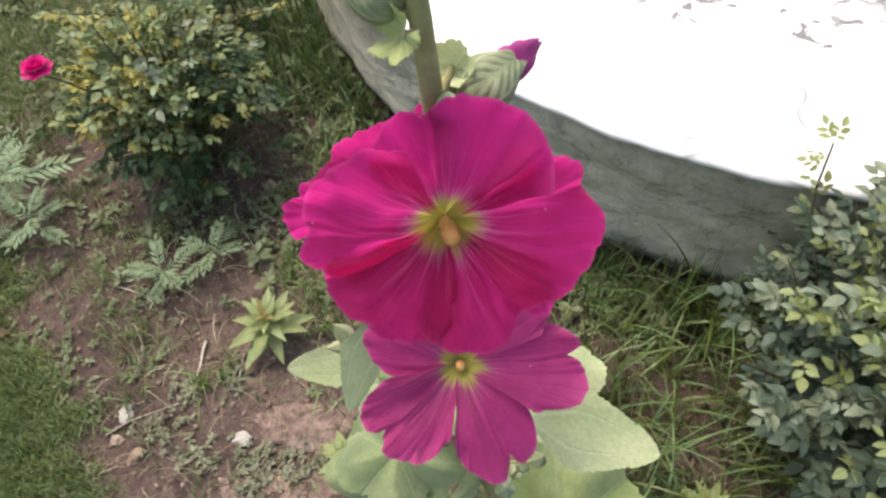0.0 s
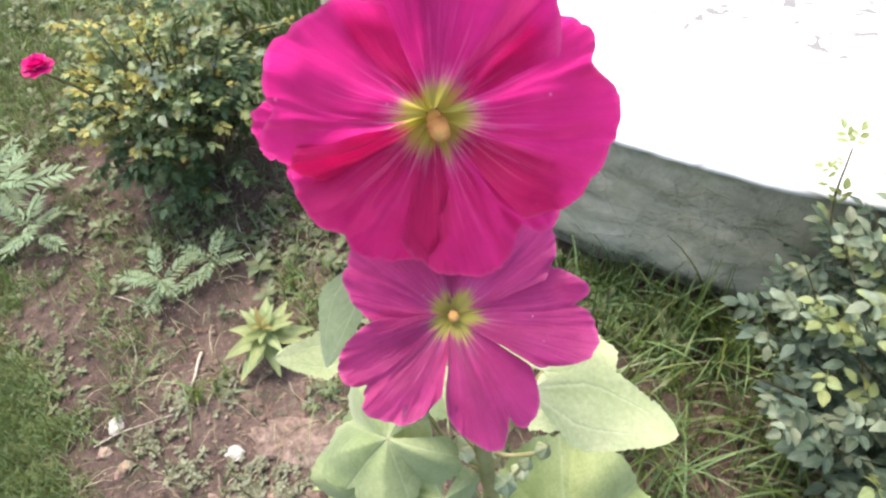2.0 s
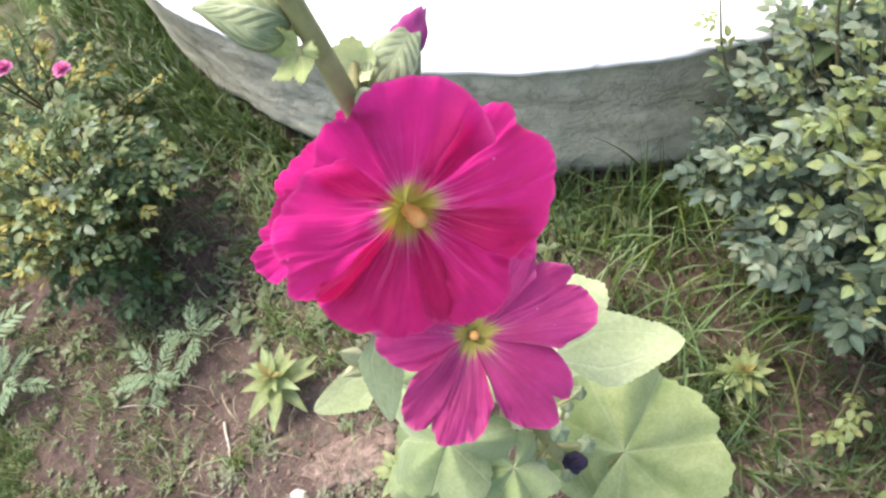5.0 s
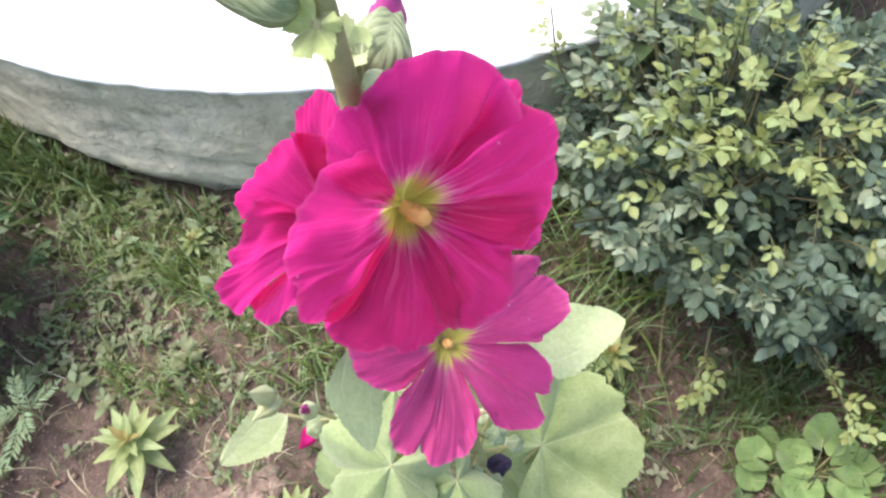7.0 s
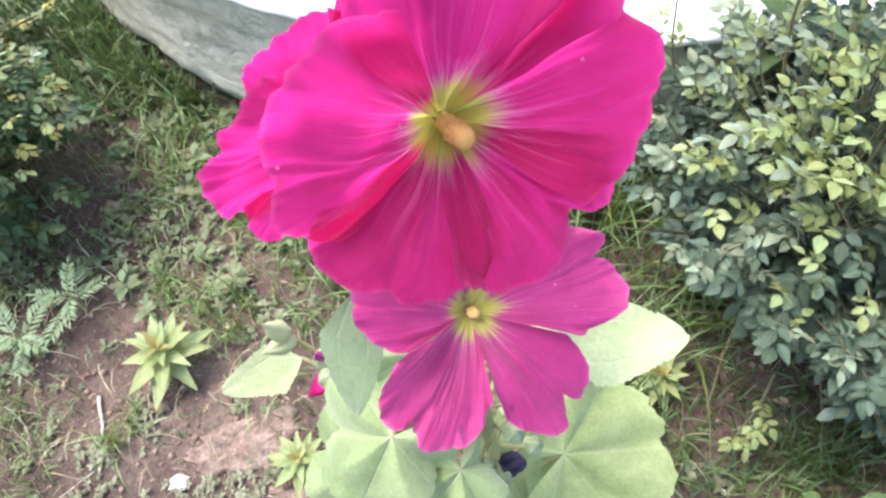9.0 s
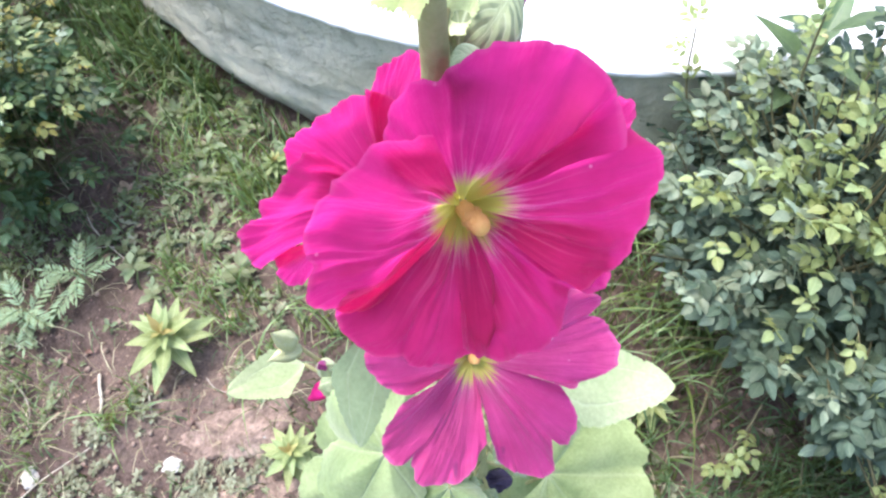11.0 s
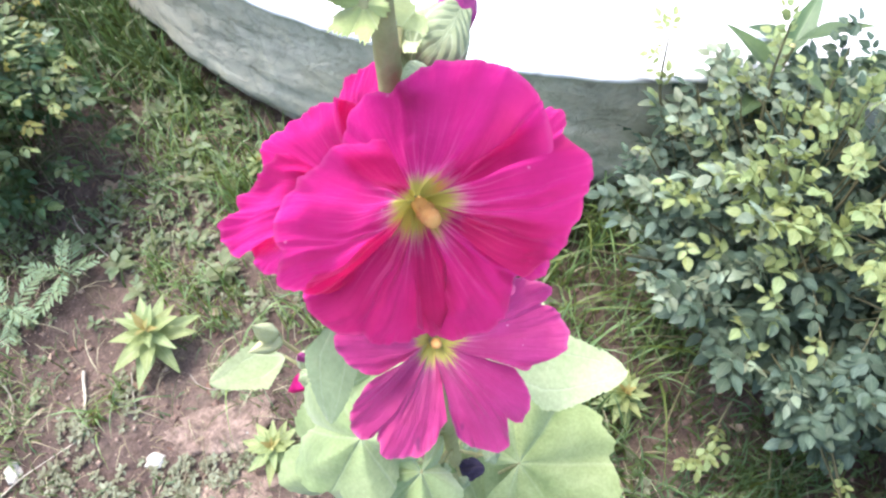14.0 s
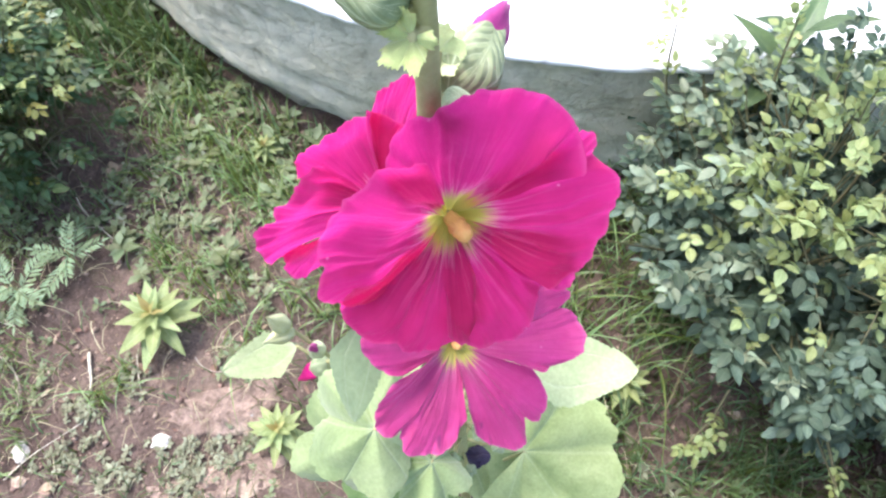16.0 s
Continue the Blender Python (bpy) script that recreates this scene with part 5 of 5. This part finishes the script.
stone(0.349, 1.123, 0.0105, 1, "rounded whitish stone lying on soil")
stone(0.535, 1.108, 0.0100, 2, "flat pale chip of plaster on soil")
stone(0.662, 1.120, 0.0040, 3, "small white pebble on soil")
stone(0.575, 1.310, 0.0045, 4, "small white pebble on soil")
stone(0.385, 1.060, 0.0085, 5, "pale pebble on soil")
stone(0.350, 1.085, 0.0080, 6, "pale pebble on soil")

def crust(x, y, rx, ry, thick, seed):
    """A flat slab of dried crust with a broken rim."""
    rng = random.Random(seed)
    turns, rings = 56, 9
    verts = []
    for k in range(rings + 1):
        for i in range(turns):
            a = 2 * math.pi * i / turns
            p = Vector((math.cos(a) * 1.7, math.sin(a) * 1.7, seed))
            edge = 1 + 0.45 * noise.noise(p) + 0.28 * noise.noise(p * 3.1) + 0.12 * noise.noise(p * 8)
            s = min(1.0, (rings - k) / (rings - 1)) if k else 1.0
            px, py = rx * edge * math.cos(a) * s, ry * edge * math.sin(a) * s
            z = ground_z(x + px, y + py) + (thick + 0.004 * noise.noise(Vector((px * 60, py * 60, 1))) if k else -0.004)
            verts.append((px, py, z - (0.0015 if k == 1 else 0)))
    faces = [(k * turns + i, k * turns + (i + 1) % turns, (k + 1) * turns + (i + 1) % turns, (k + 1) * turns + i) for k in range(rings) for i in range(turns)]
    ob = new("soil_crust", Geo().add(verts, faces).data("soil_crust", CRUST))
    ob.location = (x, y, 0)
    tagged(ob, "pale pinkish slab of dried, broken soil crust", "soil", "", "stuff")


crust(0.632, 1.134, 0.074, 0.034, 0.006, 1)
crust(0.640, 1.046, 0.060, 0.028, 0.001, 2)
crust(0.555, 1.035, 0.040, 0.022, 0.001, 3)

DRY_MESHES = []
for k in range(4):
    r_ = random.Random(300 + k)
    g_ = Geo()
    v_, f_, uv_ = blade_leaf(0.026, 0.014, 6, 9, 0.45, r_.uniform(0.3, 0.9), r_.uniform(-0.5, 0.5), 0.05, r_, 0.9)
    g_.add(v_, f_, uv_)
    DRY_MESHES.append(g_.data("dry_leaf", DRY_LEAF))


def dry_leaf(x, y, size, turn, label="curled brown dry leaf lying on soil", k=0):
    ob = new("dry_leaf", DRY_MESHES[k % 4])
    ob.matrix_basis = Matrix.Translation(on_ground(x, y, 0.004)) @ Matrix.Rotation(turn, 4, 'Z') @ Matrix.Rotation(0.25, 4, 'X') @ Matrix.Scale(size, 4)
    tagged(ob, label, "leaf", "dry leaves on the ground")


for k, (x, y, s, a) in enumerate(((0.530, 1.205, 1.1, 1.2), (0.450, 1.555, 1.6, 0.4), (0.470, 1.580, 1.2, 2.4), (0.585, 1.345, 1.0, 0.2), (0.605, 1.320, 1.0, 4.0), (0.10, 1.235, 1.7, 2.0), (1.235, 0.800, 1.6, 0.9), (1.205, 0.812, 1.4, 2.4), (1.310, 0.770, 1.2, 4.4), (1.290, 0.760, 1.4, 2.2), (1.200, 0.830, 1.0, 3.3), (1.144, 1.300, 1.5, 0.6), (0.545, 1.562, 1.0, 5.1), (0.610, 1.205, 0.8, 3.0), (1.330, 1.010, 1.0, 1.0), (0.400, 1.075, 1.0, 1.9))):
    dry_leaf(x, y, s, a, k=k)


# ---- loose crumbs, weeds and grass ----
def scatter(count, x0, x1, y0, y1, keep, seed):
    """Spots in a stretch of the plan, kept by chance keep(x, y), never inside the platform."""
    rng = random.Random(seed)
    out = []
    tries = 0
    while len(out) < count and tries < count * 40:
        tries += 1
        x, y = rng.uniform(x0, x1), rng.uniform(y0, y1)
        if (x - PX) ** 2 + (y - PY) ** 2 < (PR + 0.004) ** 2:
            continue
        if rng.random() < keep(x, y):
            out.append((x, y))
    return np.array(out)


def wall_gap(x, y):
    return math.hypot(x - PX, y - PY) - PR


def patch(x, y, scale, seed):
    return noise.noise(Vector((x * scale, y * scale, seed)))


def lawn_share(x, y):
    """Lawn to the left of a line that runs from the near edge to beyond the left bush."""
    edge = float(np.interp(y, (0.6, 1.0, 1.13, 1.235, 1.5, 1.75, 1.95), (0.62, 0.385, 0.30, 0.11, 0.0, 0.04, 0.16))) + 0.035 * patch(x, y, 9, 2.0)
    return max(0.0, min(1.0, (edge - x + 0.02 + 0.07 * patch(x, y, 22, 6.0)) / 0.19))


def soft(x, y, x0, x1, y0, y1, rim):
    """1 inside a stretch of the plan, fading out unevenly over its rim."""
    d = min(x - x0, x1 - x, y - y0, y1 - y) + rim * 0.8 * patch(x, y, 2.5, 4.0)
    return max(0.0, min(1.0, d / rim))


def bed_bare(x, y):
    """Bare soil of the bed, 1 where almost nothing grows."""
    a = math.exp(-(((x - 0.43) / 0.17) ** 2 + ((y - 1.27) / 0.16) ** 2))
    b = math.exp(-(((x - 0.63) / 0.10) ** 2 + ((y - 1.12) / 0.10) ** 2))
    return min(1.0, 1.15 * max(a, b))


def stuff(name, geo, material, label, category):
    ob = part(name, geo, material)
    return tagged(ob, label, category, "", "stuff")


def grass_stuff(name, spots, height, width, lean, material, seed, label, levels=4):
    rng = np.random.default_rng(seed)
    z = np.array([ground_z(x, y) for x, y in spots]) - 0.004
    v, f = blades(len(spots), spots, height, width, lean, rng, z, levels)
    stuff(name, Geo().add(v, f), material, label, "grass")


grass_stuff("lawn_grass", scatter(42000, -0.85, 0.62, 0.6, 2.4, lambda x, y: lawn_share(x, y) * soft(x, y, -0.85, 2.0, 0.6, 2.4, 0.35), 1), 0.032, 0.0026, 0.8, GRASS, 1, "short mown green lawn grass", 3)
grass_stuff("near_lawn_grass", scatter(17000, -0.05, 0.5, 0.85, 1.4, lambda x, y: lawn_share(x, y) * soft(x, y, -0.1, 2.0, 0.8, 1.45, 0.12), 21), 0.034, 0.0024, 1.0, GRASS, 21, "short dense green lawn grass beside the bed", 3)
grass_stuff("far_lawn_grass", scatter(14000, -3.0, 0.5, 0.2, 4.5, lambda x, y: lawn_share(x, y) * (1 - soft(x, y, -0.85, 2.0, 0.6, 2.4, 0.35)), 2), 0.05, 0.005, 0.8, GRASS, 2, "short mown green lawn grass further off", 2)


def weedy(x, y):
    gap = wall_gap(x, y)
    left = 0.4 if (y > 1.42 and x < 0.9) else 0.3
    right = 1.0 if x > 1.0 else 0.0
    w = max(left * math.exp(-gap / 0.45), right * 0.75)
    w *= 0.04 + 2.6 * max(0.0, patch(x, y, 9, 5.0) - 0.06)
    return max(0.0, min(1.0, w)) * (1 - bed_bare(x, y))


grass_stuff("wild_grass", scatter(3600, 0.2, 2.0, 0.5, 2.6, weedy, 3), 0.075, 0.0034, 0.95, SHADED_GRASS, 3, "loose green grass and weeds between bed and platform")
grass_stuff("tall_wall_grass", scatter(2600, 0.2, 1.9, 1.2, 2.7, lambda x, y: math.exp(-max(0.0, wall_gap(x, y)) / 0.07) * (1.0 if (x > 1.0 or y > 1.75) else 0.12), 4), 0.105, 0.0042, 0.7, SHADED_GRASS, 4, "tall green grass growing along the platform wall", 6)
grass_stuff("long_grass", scatter(330, 0.95, 1.33, 1.08, 1.47, lambda x, y: max(0.05, 1.6 * patch(x, y, 7, 2.2) + 0.35), 5), 0.17, 0.0042, 0.9, LONG_GRASS, 5, "long arching grass blades beside the rose bush", 7)
grass_stuff("dry_grass", scatter(2500, 0.3, 2.0, 0.5, 2.0, lambda x, y: (0.5 * weedy(x, y) + 0.20) * (1.0 if x < 1.05 else 0.45), 6), 0.070, 0.0014, 1.7, DRY_GRASS, 6, "pale dry grass stems lying on the soil")
grass_stuff("bed_grass", scatter(1800, 0.30, 1.05, 0.85, 1.75, lambda x, y: (1 - 0.7 * bed_bare(x, y)) * max(0.0, patch(x, y, 11, 8.0) + 0.25), 7), 0.042, 0.0022, 1.0, SHADED_GRASS, 7, "thin grass tufts in the bed")
grass_stuff("right_grass", scatter(5200, 0.7, 2.8, -0.4, 1.25, lambda x, y: soft(x, y, 0.8, 2.8, -0.4, 1.3, 0.35) * (0.03 + 2.2 * max(0.0, patch(x, y, 6, 3.0) - 0.05)), 8), 0.095, 0.0040, 0.95, SHADED_GRASS, 8, "loose green grass in front of the rose bushes", 6)
grass_stuff("right_low_grass", scatter(3000, 0.8, 2.4, 0.1, 1.25, lambda x, y: soft(x, y, 0.8, 2.4, 0.1, 1.3, 0.3) * (0.05 + 1.5 * max(0.0, patch(x, y, 9, 12.0))), 28), 0.045, 0.0030, 1.1, SHADED_GRASS, 28, "short uneven grass in front of the rose bushes", 4)
grass_stuff("corner_grass", scatter(4800, 1.12, 2.0, 0.25, 1.0, lambda x, y: max(0.0, min(1.0, (x + 0.35 * (0.75 - y) - 1.20 + 0.16 * patch(x, y, 6, 33.0)) / 0.12)) * (0.45 + patch(x, y, 12, 34.0)), 35), 0.062, 0.0036, 1.2, SHADED_GRASS, 35, "matted green grass at the foot of the rose bushes", 5)
grass_stuff("meadow_grass", scatter(26000, -4.5, 6.5, -3.5, 7.0, lambda x, y: max(0.0, min(1.0, (math.hypot(x - 0.95, y - 1.25) - 1.0) / 0.9)) * (0.4 + patch(x, y, 1.5, 6.0)), 29), 0.075, 0.010, 0.9, GRASS, 29, "rough green turf round the garden bed", 3)


def broad_weeds(name, spots, size, material, seed, label, leaves=6):
    """Low weeds, each a few small oval leaves round a point."""
    rng = random.Random(seed)
    g = Geo()
    shapes = [blade_leaf(1.0, 0.52, 3, 5, 0.5, 0.25, 0.25, 0, rng, 0.8) for _ in range(5)]
    for x, y in spots:
        z = ground_z(x, y)
        s = size * rng.uniform(0.6, 1.3)
        for k in range(leaves):
            v, f, uv = shapes[rng.randrange(5)]
            a = k * 2.399 + rng.uniform(-0.5, 0.5)
            m = Matrix.Translation((x, y, z + s * rng.uniform(0.1, 0.9))) @ Matrix.Rotation(a, 4, 'Z') @ Matrix.Rotation(rng.uniform(0.0, 0.7), 4, 'X') @ Matrix.Scale(s * rng.uniform(0.7, 1.1), 4)
            g.add(v, f, uv, m)
    stuff(name, g, material, label, "weed")


broad_weeds("low_weeds", scatter(130, 0.30, 1.15, 0.95, 1.95, lambda x, y: (1 - 0.9 * bed_bare(x, y)) * max(0.0, patch(x, y, 8, 1.5) + 0.12) * (0.35 if y < 1.2 else 1), 11), 0.0095, WEED, 11, "small low green weeds on the soil")
broad_weeds("wall_weeds", scatter(130, 0.15, 1.6, 1.35, 2.7, lambda x, y: math.exp(-max(0.0, wall_gap(x, y)) / 0.16), 12), 0.026, WEED, 12, "leafy green weeds at the foot of the wall", 8)
grass_stuff("left_wall_grass", scatter(1000, 0.05, 0.65, 1.72, 2.9, lambda x, y: math.exp(-max(0.0, wall_gap(x, y)) / 0.24) * min(1.0, (y - 1.70) / 0.15), 31), 0.120, 0.0095, 0.9, SHADED_GRASS, 31, "lush green grass at the foot of the platform wall", 6)
broad_weeds("right_weeds", scatter(420, 0.98, 2.1, 0.35, 1.25, lambda x, y: 0.10 + max(0.0, patch(x, y, 7, 14.0) + 0.15) + (0.5 if x > 1.3 else 0), 13), 0.014, SHADED_WEED, 13, "leafy green weeds under the rose bushes", 7)
broad_weeds("left_weeds", scatter(300, -0.5, 0.6, 1.3, 2.3, lambda x, y: 0.5 if y > 1.45 else 0.12, 14), 0.016, WEED, 14, "leafy green weeds round the rose bush", 7)



def clump(points, spread, count, seed):
    """Spots gathered round some places of the plan."""
    rng = random.Random(seed)
    return np.array([(x + rng.gauss(0, spread), y + rng.gauss(0, spread)) for x, y in points for _ in range(count)])


broad_weeds("weed_mats", clump([(0.595, 1.071), (0.554, 1.100), (0.637, 1.085), (0.476, 1.076), (0.570, 1.050), (0.427, 1.152), (0.496, 1.204), (0.397, 1.107)], 0.016, 26, 51), 0.0085, DULL_WEED, 51, "mats of small dull grey-green weeds on the soil", 6)
broad_weeds("scattered_weeds", scatter(130, 0.42, 1.05, 1.30, 1.85, lambda x, y: (1 - bed_bare(x, y)) * max(0.03, patch(x, y, 10, 21.0) + 0.10), 55), 0.0125, DULL_WEED, 55, "small grey-green weeds between bed and platform", 6)
broad_weeds("pale_weeds", scatter(70, 0.95, 1.55, 0.55, 1.25, lambda x, y: max(0.03, patch(x, y, 9, 25.0) + 0.10), 56), 0.0135, DULL_WEED, 56, "small dull weeds under the rose bushes", 6)
broad_weeds("edge_weeds", scatter(170, 0.06, 0.38, 1.10, 1.55, lambda x, y: max(0.05, patch(x, y, 11, 41.0) + 0.25), 58), 0.0095, WEED, 58, "small weeds where the lawn meets the bed", 6)
grass_stuff("edge_grass", scatter(1100, 0.04, 0.36, 1.06, 1.55, lambda x, y: max(0.04, 1.5 * patch(x, y, 10, 43.0) + 0.25), 59), 0.045, 0.0024, 1.3, GRASS, 59, "thin grass creeping from the lawn into the bed", 4)
broad_weeds("bed_weeds", clump([(0.622, 1.213), (0.618, 1.368), (0.457, 1.531), (0.527, 1.555), (0.550, 1.488), (0.60, 1.43), (0.50, 1.45), (0.69, 1.30), (0.70, 1.45)], 0.026, 13, 52), 0.0115, WEED, 52, "leafy grey-green weeds in the bed", 6)
grass_stuff("grass_tufts", clump([(0.456, 1.177), (0.485, 1.197), (0.624, 1.298), (0.531, 1.392), (0.535, 1.409), (0.64, 1.34), (0.58, 1.35), (0.66, 1.24), (0.72, 1.38)], 0.012, 26, 53), 0.060, 0.0030, 0.9, LONG_GRASS, 53, "small tufts of green grass in the bed", 5)
grass_stuff("sprawling_grass", scatter(1300, 0.45, 1.15, 1.18, 2.0, lambda x, y: (1 - bed_bare(x, y)) * max(0.03, 1.5 * patch(x, y, 8, 17.0) + 0.12) * (1.0 if x > 0.62 else 0.35), 57), 0.085, 0.0034, 1.9, LONG_GRASS, 57, "sprawling pale green grass between bed and platform", 6)
grass_stuff("upper_tufts", clump([(0.586, 1.659), (0.526, 1.601), (0.62, 1.60), (0.66, 1.53), (0.70, 1.62), (0.56, 1.72)], 0.026, 26, 54), 0.085, 0.0036, 0.9, LONG_GRASS, 54, "tufts of green grass towards the platform", 6)


def crumbs():
    rng = random.Random(9)
    g = Geo()
    octa = np.array([(1, 0, 0), (-1, 0, 0), (0, 1, 0), (0, -1, 0), (0, 0, 1), (0, 0, -1)], float)
    faces = [(0, 2, 4), (2, 1, 4), (1, 3, 4), (3, 0, 4), (2, 0, 5), (1, 2, 5), (3, 1, 5), (0, 3, 5)]
    for x, y in scatter(2600, 0.08, 1.5, 0.75, 1.75, lambda x, y: 0.25 + 0.75 * bed_bare(x, y), 15):
        s = 0.0012 + 0.005 * rng.random() ** 5
        jit = np.array([[rng.uniform(0.6, 1.3) for _ in range(3)] for _ in range(6)])
        g.add(octa * jit * s + (x, y, ground_z(x, y) + s * 0.3), faces)
    stuff("soil_crumbs", g, CLOD, "small dry crumbs of soil", "soil")


def litter():
    rng = random.Random(19)
    g = Geo()
    shapes = [blade_leaf(1.0, rng.uniform(0.25, 0.6), 3, 5, 0.45, rng.uniform(0.2, 0.8), rng.uniform(-0.4, 0.4), 0, rng, 0.9) for _ in range(6)]
    for x, y in scatter(650, 0.25, 1.7, 0.6, 1.85, lambda x, y: 0.35 + 0.5 * max(0.0, patch(x, y, 6, 9.0)), 16):
        v, f, uv = shapes[rng.randrange(6)]
        m = Matrix.Translation((x, y, ground_z(x, y) + 0.003)) @ Matrix.Rotation(rng.uniform(0, 6.28), 4, 'Z') @ Matrix.Rotation(rng.uniform(-0.3, 0.4), 4, 'X') @ Matrix.Scale(rng.uniform(0.006, 0.017), 4)
        g.add(v, f, uv, m)
    stuff("leaf_litter", g, DRY_LEAF, "scattered brown bits of dry leaf", "litter")


crumbs()
litter()
